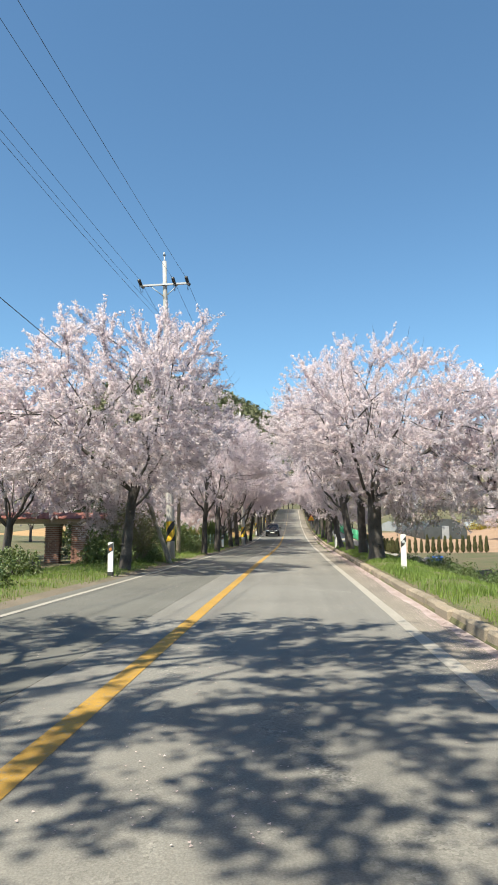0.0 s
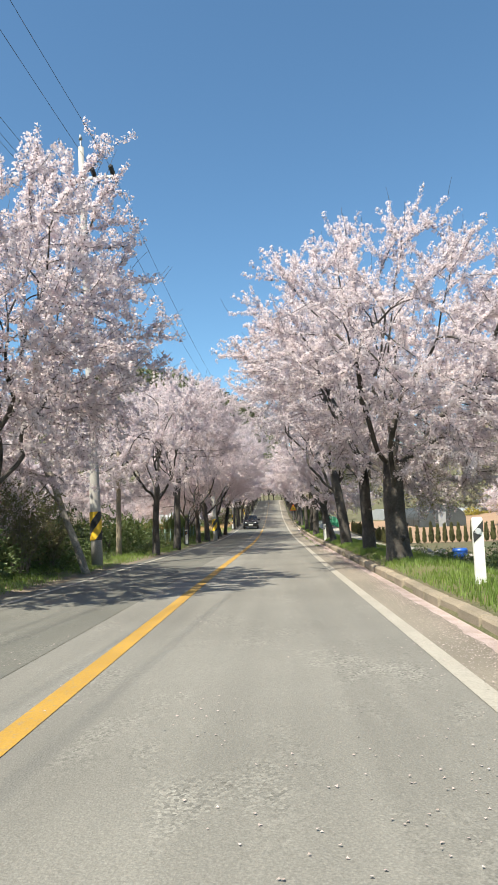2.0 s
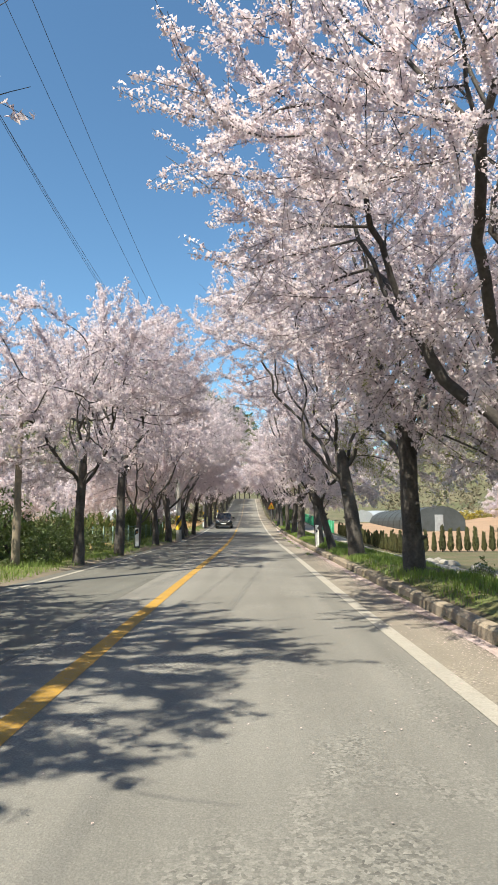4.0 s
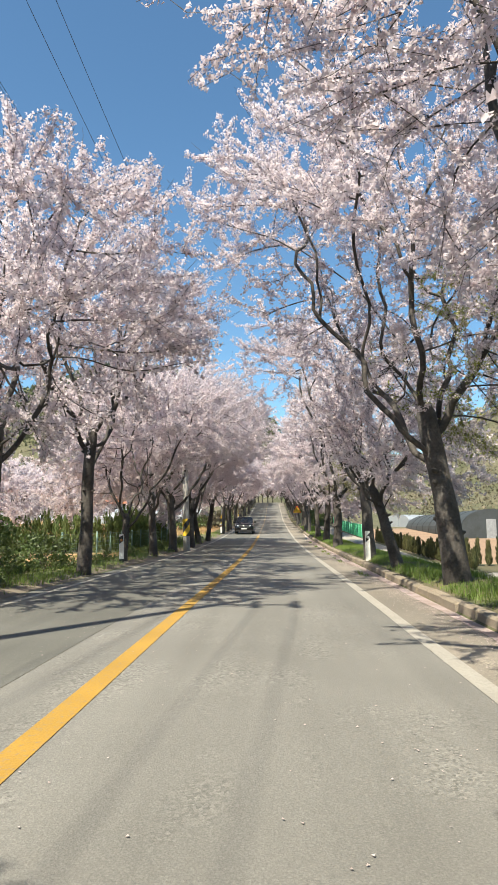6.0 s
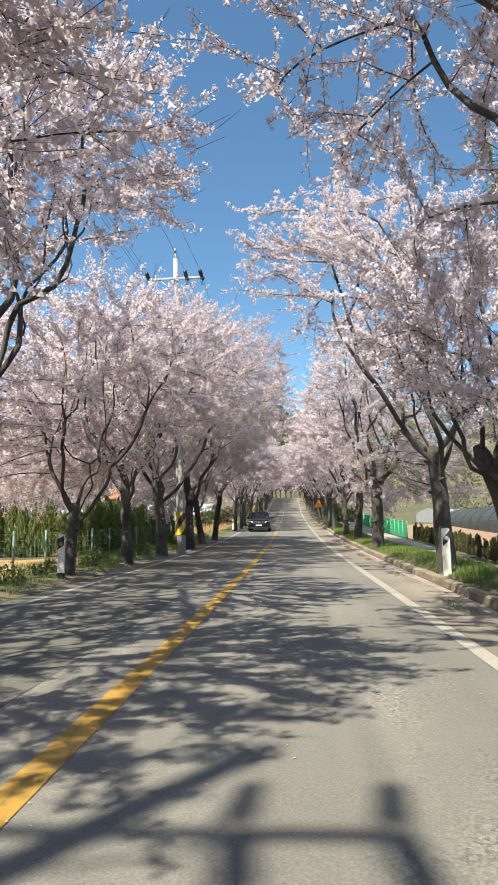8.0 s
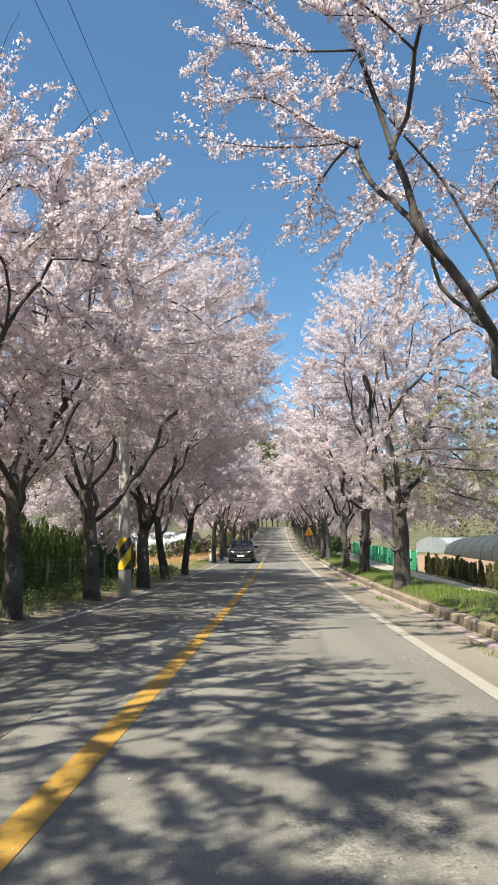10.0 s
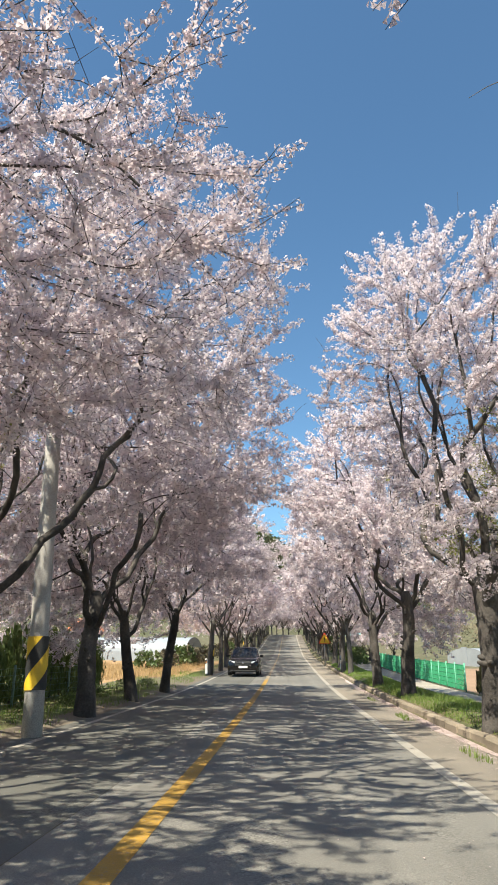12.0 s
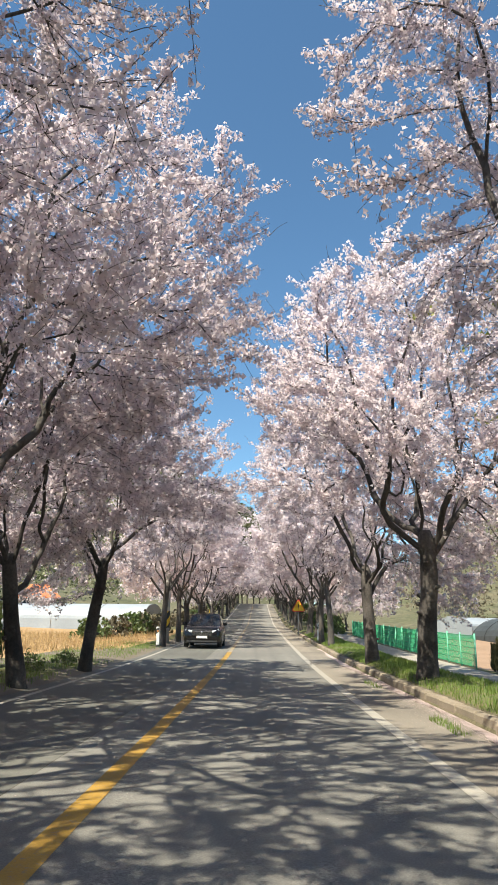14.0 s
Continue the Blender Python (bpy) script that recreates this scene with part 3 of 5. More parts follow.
    for k in range(1, n):
        if parent[k] > 0 and main[parent[k]] == k:
            continue
        chain = [parent[k]] if parent[k] > 0 else []
        while k >= 0:
            chain.append(k)
            k = main[k]
        if len(chain) < 2:
            continue
        r = thick[chain].copy()
        r[0] = min(r[0], r[1] * 1.15)
        r[-1] = 0.005
        big = parent[chain[0]] == 0
        if far:
            if big or len(chain) > 4:
                fine_wood.append(tube(pos[chain][::2] if len(chain) > 4 else pos[chain], r[::2] if len(chain) > 4 else r, 4, cap=False))
        elif big:
            limb_parts.append(tube(pos[chain], r, 9, cap=False))
        else:
            fine_wood.append(tube(pos[chain], r, 6 if r[1] > 0.03 else 4 if r[1] > 0.012 else 3, cap=False))
    for k in range(1, n):
        if load[k] > 5 or parent[k] <= 0:
            continue
        a, b = pos[parent[k]], pos[k]
        d0 = unit(b - a)
        for w in np.arange(0.0, 1.0, gap / stride):
            centres.append(a + (b - a) * w + rng.normal(0, 0.02, 3))
        swell = unit(b - mid)
        shoots = spray if main[k] < 0 else int(rng.random() < 0.85) + int(rng.random() < 0.45)
        for j in range(shoots):
            d = unit(d0 * (0.8 if j == 0 else 0.3) + swell * 0.5 + rng.normal(0, 0.2 if j == 0 else 0.65, 3) + np.array([0, 0, 0.15]))
            tl = rng.uniform(0.3, 0.85)
            tw, trr = grow(rng, b, d, tl, 0.0055, 0.003, 2, 0.12, 0.04)
            if not far:
                fine_wood.append(tube(tw, trr, 3, cap=False))
            for w in np.arange(gap * 0.6, tl, gap):
                centres.append(along(tw, w / tl)[0] + rng.normal(0, 0.018, 3))
            if not far and rng.random() < 0.06:  # an upright bare shoot
                fine_wood.append(tube(*grow(rng, tw[-1], unit(swell + np.array([0, 0, 0.6])), rng.uniform(0.25, 0.55), 0.006, 0.003, 2, 0.1, 0.0), 3, cap=False))
    centres = np.array(centres)
    if behind is not None:  # the side that faces away carries fewer, larger flowers
        away = (centres[:, :2] - mid[:2]) @ np.array(behind) > 1.3
    else:
        away = np.zeros(len(centres), bool)
    lots = [(centres[~away], flecks(rng, centres[~away], 0.025 + size, size, per), per), (centres[away], flecks(rng, centres[away], 0.03 + size, size * 1.55, per // 3), per // 3)]
    petals = np.concatenate([f for _, f, _ in lots])
    seats = np.concatenate([np.repeat(c, m, 0) for c, _, m in lots])
    face = np.cross(petals[:, 1] - petals[:, 0], petals[:, 2] - petals[:, 0])
    face /= np.linalg.norm(face, axis=1)[:, None] + 1e-12
    swell = (seats - mid) / (np.linalg.norm(seats - mid, axis=1)[:, None] + 1e-9)
    puff = petals.mean(1) - seats
    puff /= np.linalg.norm(puff, axis=1)[:, None] + 1e-9
    turned_in = (face * (swell + puff)).sum(1) < 0
    face[turned_in] *= -1
    petals[turned_in] = petals[turned_in][:, ::-1]
    soft = 0.6 * face + 0.6 * swell + 0.45 * puff
    soft /= np.linalg.norm(soft, axis=1)[:, None] + 1e-9
    idx = np.zeros(len(petals), int)
    if young:
        patch = np.array([c[2] < height * 0.55 and c[0] < 0.8 and math.hypot(c[0], c[1]) < out * 0.85 and noise.noise(Vector(c) * 0.8) > 0.05 for c in centres])
        patch = np.concatenate([np.repeat(patch[~away], per), np.repeat(patch[away], per // 3)])
        idx = np.where(patch & (rng.random(len(petals)) < young), 1, 0)
    crown = loose_mesh("crown", petals, [PETAL, YOUNG_LEAF], idx, soft)
    if far:
        return [("trunk", tubes_mesh("trunk", trunk + fine_wood, BARK)), ("crown", crown)]
    return [("trunk", tubes_mesh("trunk", trunk, bark or BARK))] + [("limb", tubes_mesh("limb", [w], bark or BARK)) for w in limb_parts] + [("branching", tubes_mesh("branching", fine_wood, BARK)), ("crown", crown)]


def cherry_tree(meshes, label, m):
    t = new("cherry_tree")
    tagged(t, label, "tree", "cherry trees along the avenue")
    for nm, me in meshes:
        piece = part(nm, me, t)
        if nm in ("branching", "crown"):
            tagged(piece, kind="stuff")
    t.matrix_basis = m
    return t


FAR = [tree_meshes(k, 9.4, 4.4, 2.2, 0.21, 4.6, 420, 2, 0.22, 4, 0.19, far=True, low=2.2, clear=0.6, hollow=0.4) for k in (21, 22, 23)]
MID = [tree_meshes(k, 9.6, 4.2, 2.6, 0.20, 4.6, 800, 3, 0.12, 5, 0.105, far=True, holes=-0.7) for k in (31, 32)]
HIGH = [tree_meshes(k, 9.4, 3.8, 3.2, 0.17, 4.4, 560, 3, 0.14, 5, 0.11, far=True, low=3.0, rise=1.6, clear=0.8) for k in (33, 34)]
VERY_FAR = [tree_meshes(k, 9.4, 4.6, 2.4, 0.2, 4.8, 210, 2, 0.3, 4, 0.33, far=True, hollow=0.4, low=2.4, clear=0.6) for k in (35, 36)]

L_TREE = "old cherry tree in full pale pink blossom on the verge"
GREEN_TREE = "cherry tree in blossom with yellow-green young leaves at its fork"
# x, y, height, reach over the road, reach outwards, fork, girth, lean towards +x in degrees, turn, young leaves, rise over the road, label
RIGHT_ROW = [
    (3.3, 27.3, 8.8, 4.1, 6.4, 2.4, 0.30, -1, 8, 0, 1.4, "thick-trunked cherry tree in full pale blossom behind the kerb"),
    (3.4, 33.5, 9.7, 3.7, 4.8, 2.8, 0.21, 2, -15, 0.3, 1.4, L_TREE),
    (3.4, 41.0, 10.6, 4.6, 5.4, 3.2, 0.23, -2, 10, 0.5, 2.2, "tall leaning cherry tree in blossom with yellow-green young leaves"),
    (3.3, 46.6, 6.0, 1.5, 3.6, 2.1, 0.15, -9, -20, 0, 1.2, "slender dark cherry tree leaning towards the road in blossom"),
    (3.35, 52.2, 9.0, 4.8, 4.6, 2.6, 0.20, 0, 0, 0, 1.7, L_TREE),
    (3.5, 65.3, 10.2, 2.9, 5.2, 2.4, 0.25, 0, 14, 0.5, 2.2, GREEN_TREE),
    (3.7, 75.8, 10.0, 4.6, 4.8, 3.0, 0.22, 0, -10, 0, 1.6, L_TREE),
    (3.6, 82.6, 9.6, 4.2, 4.4, 2.8, 0.20, 2, 20, 0, 1.2, L_TREE),
]
LEFT_ROW = [
    (-5.6, 22.9, 9.3, 3.4, 6.2, 2.6, 0.18, 1, 10, 0, 0.4, L_TREE),
    (-5.15, 28.9, 6.4, 2.0, 3.2, 3.0, 0.10, -22, 0, 0, 0.8, "slender pale-trunked cherry tree leaning away from the road"),
    (-5.2, 40.6, 8.6, 3.9, 5.6, 3.0, 0.16, 0, -15, 0, 1.2, L_TREE),
    (-5.1, 46.6, 9.7, 3.6, 5.2, 3.7, 0.18, 2, 42, 0, 0.3, L_TREE),
    (-5.4, 53.0, 7.6, 3.7, 3.8, 1.6, 0.14, 3, -20, 0, 1.5, "slender cherry tree forked low into a V in blossom"),
]
LEFT_ROW_FAR = [
    (-5.2, 58.0, 8.7, 5.2, 4.4, 2.6, 0.17, 0, 12, 0, 1.2, L_TREE),
    (-5.1, 63.3, 10.4, 5.7, 4.8, 2.9, 0.20, 0, 24, 0.15, 1.0, L_TREE),
    (-4.9, 69.4, 10.9, 5.4, 4.4, 2.8, 0.23, 0, 16, 0, 1.0, L_TREE),
    (-5.0, 75.0, 9.4, 4.8, 4.0, 2.6, 0.18, -12, 5, 0, 1.0, "leaning cherry tree in blossom over the verge"),
    (-4.9, 80.3, 9.4, 4.2, 4.2, 3.0, 0.18, 2, -14, 0, 0.8, L_TREE),
]
TREES = RIGHT_ROW + LEFT_ROW + LEFT_ROW_FAR
SEEDS = {0: 201, 2: 202, 4: 203, 8: 204, 10: 206}
DENSE, FINE = (13, 14, 15, 16), (0, 1, 2, 4, 5, 13, 14)  # crowns that close over the road, and those passed from below
LOW, CLEAR = {0: 1.2, 1: 1.4, 2: 2.0, 4: 3.8, 5: 2.0, 6: 1.8, 8: 2.2, 10: 1.8, 11: 5.0, 13: 1.8, 14: 2.0, 15: 2.0}, {0: 0.6, 1: 0.45, 2: 0.9, 4: 0.9, 5: 0.8, 8: 0.2, 9: 0.2, 14: 0.75, 15: 0.75}  # the crown's lowest height, and how far its road side is pruned up
for i, (x, y, height, over, out, fork, girth, ay, turn, young, rise, label) in enumerate(TREES):
    m = pose(x, y, float(land(x, y)) - 0.02, 0, ay, 0) @ pose(0, 0, 0, 0, 0, turn + (180 if x > 0 else 0))
    facing = m.to_3x3().inverted() @ Vector((0, 1, 0))
    area = (height - LOW.get(i, 1.6)) * (over + out) + 6  # flowering ends in proportion to the crown's size
    cherry_tree(tree_meshes(SEEDS.get(i, 160 + i), height, over, fork, girth, out, tips=int((6 if i == 3 else 20 if i in DENSE or i in (2, 5, 8) else 18 if i == 0 else 15) * area), per=20 if i in FINE else 14 if y < 66 else 9, size=0.041 if i in FINE else 0.054 if y < 66 else 0.070, full=2.8 if i in DENSE else 2.6 if i in (0, 8) else 2.3, hollow=0.2 if i in (2, 5) else 0.33, holes=-0.5 if i in (0, 2, 5, 8) else -0.36, young=young, rise=rise, low=LOW.get(i, 1.6), clear=CLEAR.get(i, 0.65), limbs=4 if girth < 0.15 else 5, sprouts={0: 110, 1: 40, 2: 60, 5: 110, 8: 90, 9: 20, 10: 40}.get(i, 0),
                            bark=BARK_PALE if i == 9 else BARK, droop={1: 1.8, 2: 1.8, 4: 2.6, 5: 2.0, 6: 1.6, 7: 1.6, 8: 0.6, 9: 0.4}.get(i, 1.0), behind=(facing.x, facing.y)), label, m)
for x, y, meshes, turn, size in ((8.9, 28.6, MID[1], 200, 0.93), (3.35, -9.0, MID[0], 190, 1.0), (3.7, 0.2, MID[1], 170, 1.0), (3.6, 95.3, HIGH[0], 180, 0.9), (3.4, 98.5, HIGH[1], 150, 0.9),
                                 (-5.6, -7.5, MID[0], 10, 1.1), (-5.6, 1.6, HIGH[1], 15, 1.25), (-4.9, 96.5, HIGH[0], 0, 0.95), (-4.8, 102.5, HIGH[1], 15, 0.95)):
    cherry_tree(meshes, L_TREE, pose(x, y, float(land(x, y)) - 0.02, 0, 0, turn) @ Matrix.Scale(size, 4))
far_rng = random.Random(5)
for side in (-1, 1):
    y = 109.0 if side < 0 else 104.0
    while y < 300:
        x = (float(road_x(y)) - 3.7 if side < 0 else float(kerb_x(y)) + 0.5) + far_rng.uniform(-0.2, 0.2)
        turn = (0 if side < 0 else 180) + far_rng.uniform(-40, 40)
        cherry_tree(FAR[far_rng.randrange(3)] if y < 190 else VERY_FAR[far_rng.randrange(2)], "distant cherry tree in pale blossom lining the climbing road",
                    pose(x, y, float(land(x, y)), 0, 0, turn) @ Matrix.Scale(far_rng.uniform(0.85, 1.05), 4))
        y += far_rng.uniform(7.0, 9.5)
# blossoming fruit trees behind the verges
for x, y, size in ((-10.8, 25.5, 0.8), (-14.5, 33, 0.75), (-12.5, 42, 0.6), (-15, 52, 0.62), (-19, 60, 0.65), (-16, 74, 0.6), (-21, 84, 0.7), (-27, 70, 0.75), (26, 88, 0.6), (33, 104, 0.7), (-12.6, 47.5, 0.5), (-13.2, 56.5, 0.52), (-14.4, 64, 0.55), (-13.8, 71.5, 0.5), (-14.5, 79, 0.55), (-11.5, 36, 0.6), (11, 128, 0.6), (9.5, 137, 0.6)):
    tree = cherry_tree(FAR[int(x + y) % 3], "smaller cherry tree in pale blossom standing back from the road", pose(x, y, float(land(x, y)), 0, 0, x * 40) @ Matrix.Scale(size, 4))
    tagged(tree, group="cherry trees behind the verge")


# ---- poles, wires and roadside posts ----
def at(x, y, dz=0.0, rz=0.0, ry=0.0, rx=0.0):
    return pose(x, y, float(land(x, y)) + dz, rx, ry, rz)


def sleeve(radius, low, high, stripes=3, sides=24, rows=20):
    """A wrap of slanted yellow and black bands round a pole."""
    v, f, k = [], [], []
    for j in range(rows + 1):
        for i in range(sides):
            a = i * 2 * math.pi / sides + 4.2 * (high - low) * j / rows
            v.append((radius * math.cos(a), radius * math.sin(a), low + (high - low) * j / rows))
    for j in range(rows):
        for i in range(sides):
            f.append((j * sides + i, j * sides + (i + 1) % sides, (j + 1) * sides + (i + 1) % sides, (j + 1) * sides + i))
            k.append((i * 4 // sides) % 2)
    return mesh_from("warning_wrap", v, f, [SIGN_YELLOW, POST_BLACK], k, smooth=True)


def insulator(length, r):
    """A stack of glazed sheds along z."""
    pts, rad, n = [], [], 7
    for i in range(n * 2 + 1):
        pts.append((0, 0, length * i / (n * 2)))
        rad.append(r if i % 2 else r * 0.45)
    return tubes_mesh("insulator", [tube(pts, rad, 10)], PORCELAIN)


INSULATOR = insulator(0.42, 0.085)


def utility_pole(x, y, tall, arm_z, wrap=True, arms=True, r=0.185, lean=0.0):
    p = new("utility_pole")
    tagged(p, "tall round concrete utility pole with a steel crossarm on the verge" if arms else "slim weathered timber pole among the verge shrubs", "utility pole", "poles along the road")
    zs = np.linspace(-0.3, tall, 9)
    part("shaft", tubes_mesh("shaft", [tube([(0, 0, z) for z in zs], np.linspace(r, r * 0.53, 9), 18)], POLE_CONCRETE if arms else TIMBER), p)
    if wrap:
        part("warning_wrap", sleeve(0.195, 0.80, 1.72), p, "yellow and black striped warning wrap")
    if arms:
        part("crossarm", box("crossarm", 2.45, 0.09, 0.09, STEEL, 0.008), p, "galvanised steel crossarm", pose(0, -0.16, arm_z - 0.2))
        for sx in (-1, 1):
            part("brace", tubes_mesh("brace", [tube([(sx * 0.7, -0.16, arm_z - 0.18), (sx * 0.05, -0.14, arm_z - 0.75)], [0.02, 0.02], 6)], STEEL), p)
        part("top_bracket", tubes_mesh("top_bracket", [tube([(0, 0, tall - 0.2), (0, 0, tall + 0.35)], [0.035, 0.03], 8), tube([(0, 0, tall + 0.3), (0, 0, tall + 0.48)], [0.07, 0.03], 8)], STEEL), p)
        for ax in (-1.15, 0.5, 1.15):
            part("insulator", INSULATOR, p, "dark glazed strain insulator", pose(ax, -0.24, arm_z - 0.12, 78))
            part("insulator", INSULATOR, p, "dark glazed strain insulator", pose(ax, -0.08, arm_z - 0.12, -78))
            loop = [(ax, -0.62, arm_z - 0.05), (ax, -0.5, arm_z - 0.32), (ax, -0.16, arm_z - 0.5), (ax, 0.18, arm_z - 0.32), (ax, 0.32, arm_z - 0.05)]
            part("jumper", tubes_mesh("jumper", [tube(loop, [0.012] * 5, 5)], CABLE), p, "black jumper wire loop")
    p.matrix_basis = at(x, y, 0, 0, lean)
    return p


POLES = [(-8.6, -16.0, 14.4, 13.3), (-5.65, 32.1, 14.5, 13.4), (-4.62, 65.2, 12.8, 12.0), (-5.2, 100.0, 12.6, 11.6), (-5.4, 140.0, 12.2, 11.2)]
LEANS = (0.0, -2.2, -1.6, 0.0, 0.0)  # degrees by which each pole leans to +x
for i, (x, y, tall, arm) in enumerate(POLES):
    utility_pole(x, y, tall, arm, lean=LEANS[i])
utility_pole(-6.35, 38.3, 4.6, 4.2, wrap=False, arms=False, r=0.125)


def cable(a, b, sag, r, label):
    t = np.linspace(0, 1, 21)[:, None]
    pts = np.array(a) + (np.array(b) - np.array(a)) * t
    pts[:, 2] -= sag * 4 * (t * (1 - t))[:, 0]
    ob = part("overhead_cable", tubes_mesh("overhead_cable", [tube(pts, [r] * 21, 5)], CABLE))
    return tagged(ob, label, "cable", "wires between the poles")


tops = [(x + a * math.sin(radians(l)), y, t, a) for (x, y, t, a), l in zip(POLES, LEANS)]
for (x0, y0, t0, a0), (x1, y1, t1, a1) in zip(tops, tops[1:]):
    z0, z1 = float(land(x0, y0)), float(land(x1, y1))
    for ax in (-1.15, 0.5, 1.15):
        cable((x0 + ax, y0 + 0.3, z0 + a0 - 0.03), (x1 + ax, y1 - 0.6, z1 + a1 - 0.03), 0.5, 0.0075, "dark overhead power line strung between the pole crossarms")
    for ax, dz in ((-0.15, -1.7), (0.15, -2.3)):
        cable((x0 + ax, y0, z0 + a0 + dz), (x1 + ax, y1, z1 + a1 + dz), 0.6, 0.006, "thin lower overhead wire fixed to the pole shafts")
cable((-8.6, -16.0, 9.6), (-6.2, 31.9, 6.3), 0.5, 0.011, "thick bundled telephone cable hanging below the power lines")
cable((-6.2, 31.9, 6.5), (-24.0, 26.0, 5.2), 0.4, 0.009, "telephone cable branching off over the verge trees")


def delineator(x, y, face=1, foot=True):
    """A flat white guide post with black marks and a round reflector."""
    d = new("guide_post")
    tagged(d, "white plastic guide post with black field and reflector on the verge", "guide post", "guide posts beside the road")
    bm = bmesh.new()
    w, h, th = 0.075, 0.98, 0.035
    prof = [(-w, -0.2), (w, -0.2), (w, h - 0.03), (w * 0.7, h), (-w * 0.7, h + 0.0), (-w, h - 0.03)]
    front = [bm.verts.new((px, -th, pz)) for px, pz in prof]
    back = [bm.verts.new((px, th, pz)) for px, pz in prof]
    bm.faces.new(front)
    bm.faces.new(back[::-1])
    for i in range(6):
        j = (i + 1) % 6
        bm.faces.new((front[j], front[i], back[i], back[j]))
    part("post", from_bm("post", bm, POST_WHITE), d)
    y0 = -th - 0.003
    if face > 0:  # two black triangles either side of a pale round reflector
        upper = [(w, y0, h - 0.05), (w, y0, h - 0.22), (-w, y0, h - 0.22)]
        lower = [(-w, y0, h - 0.22), (w * 0.6, y0, h - 0.27), (-w, y0, h - 0.38)]
        for tri in (upper, lower):
            part("black_triangle", mesh_from("black_triangle", tri + [(px, py - 0.002, pz) for px, py, pz in tri], [(0, 1, 2), (5, 4, 3), (0, 3, 4, 1), (1, 4, 5, 2), (2, 5, 3, 0)], POST_BLACK), d, "black triangle")
    else:
        band = [(-w, y0, h - 0.34), (w, y0, h - 0.24), (w, y0, h - 0.03), (-w, y0, h - 0.10)]
        part("black_field", mesh_from("black_field", band + [(px, py - 0.002, pz) for px, py, pz in band], [(0, 1, 2, 3), (7, 6, 5, 4), (0, 4, 5, 1), (1, 5, 6, 2), (2, 6, 7, 3), (3, 7, 4, 0)], POST_BLACK), d, "black slanted field")
    part("reflector", tubes_mesh("reflector", [tube([(0, y0 - 0.001, h - 0.21), (0, y0 - 0.013, h - 0.21)], [0.048, 0.044], 16)], LENS_GREY if face > 0 else REFLECTOR, smooth=False), d, "round pale reflector" if face > 0 else "round amber reflector")
    if foot:
        part("foot_sleeve", box("foot_sleeve", 0.17, 0.09, 0.12, POST_BLACK, 0.01), d, "black foot sleeve")
    d.matrix_basis = at(x, y, 0, far_rng.uniform(-6, 6), far_rng.uniform(-2, 2))
    return d


for x, y, face in ((3.15, 20.0, 1), (2.98 + 0.2, 51.4, 1), (3.5, 101.5, 1), (3.6, 128, 1), (3.6, 152, 1), (-5.3, 20.0, -1), (-5.25, 52.0, -1), (-5.0, 95.5, -1), (-5.0, 125.0, -1)):
    delineator(x, y, face, x < 0)


def warning_sign(x, y):
    s = new("warning_sign")
    tagged(s, "yellow triangular warning sign with red border on a steel post", "road sign")
    part("post", tubes_mesh("post", [tube([(0, 0, -0.3), (0, 0, 2.3)], [0.038, 0.038], 10)], STEEL), s)

    def tri(r, y0, y1, mat, nm):
        v, n = [], 0
        for yy in (y0, y1):
            for c in range(3):
                for da in (-0.16, 0.0, 0.16):
                    a = radians(90 + c * 120) + da
                    k = r * (0.93 if da else 1.0)
                    v.append((k * math.cos(a), yy, 2.0 + k * math.sin(a)))
        f = [tuple(range(9)), tuple(range(17, 8, -1))] + [(i, (i + 1) % 9, 9 + (i + 1) % 9, 9 + i)[::-1] for i in range(9)]
        return mesh_from(nm, v, f, mat)

    plate = part("plate", tri(0.58, -0.05, -0.035, SIGN_RED, "plate"), s, "red-bordered triangular plate")
    part("face", tri(0.48, -0.058, -0.052, SIGN_YELLOW, "face"), plate, "yellow face")
    part("mark", box("mark", 0.07, 0.006, 0.26, POST_BLACK, 0.002, taper=1.25), plate, "black exclamation stroke", pose(0, -0.062, 1.95))
    part("dot", box("dot", 0.07, 0.006, 0.07, POST_BLACK, 0.002), plate, "black exclamation dot", pose(0, -0.062, 1.83))
    s.matrix_basis = at(x, y)


warning_sign(3.12, 115.5)


# ---- foliage things ----
def leaf_cloud(rng, centres, r, size, per, mats):
    return loose_mesh("foliage", flecks(rng, np.array(centres), r, size, per), mats)


def blob(rng, n, sx, sy, sz, rough=0.3):
    """Centres spread through a lumpy mound standing on the ground."""
    d = rng.normal(0, 1, (n, 3))
    d /= np.linalg.norm(d, axis=1)[:, None]
    d[:, 2] = np.abs(d[:, 2])
    lump = np.array([1 + rough * noise.noise(Vector(q) * 2.3 + Vector((sx * 7, sy * 3, sz))) for q in d])[:, None]
    return d * np.array([sx, sy, sz]) * lump * rng.uniform(0.35, 1.0, (n, 1)) ** 0.5


def shrub_meshes(seed, sx, sy, sz, mat, n=420, size=0.085):
    rng = np.random.default_rng(seed)
    stems = []
    for i in range(9):
        a = rng.uniform(0, 6.28)
        tip = np.array([math.cos(a) * sx * 0.6, math.sin(a) * sy * 0.6, sz * rng.uniform(0.5, 0.95)])
        stems.append(tube(bent(rng, np.zeros(3) + [0, 0, -0.05], tip, np.array([0, 0, 1.0]), 4, 0.5, 0.1), taper(0.02, 0.005, 5), 4))
    return [("stem", tubes_mesh("stem", stems, BARK)), ("foliage", leaf_cloud(rng, blob(rng, n, sx, sy, sz), 0.11, size, 7, mat))]


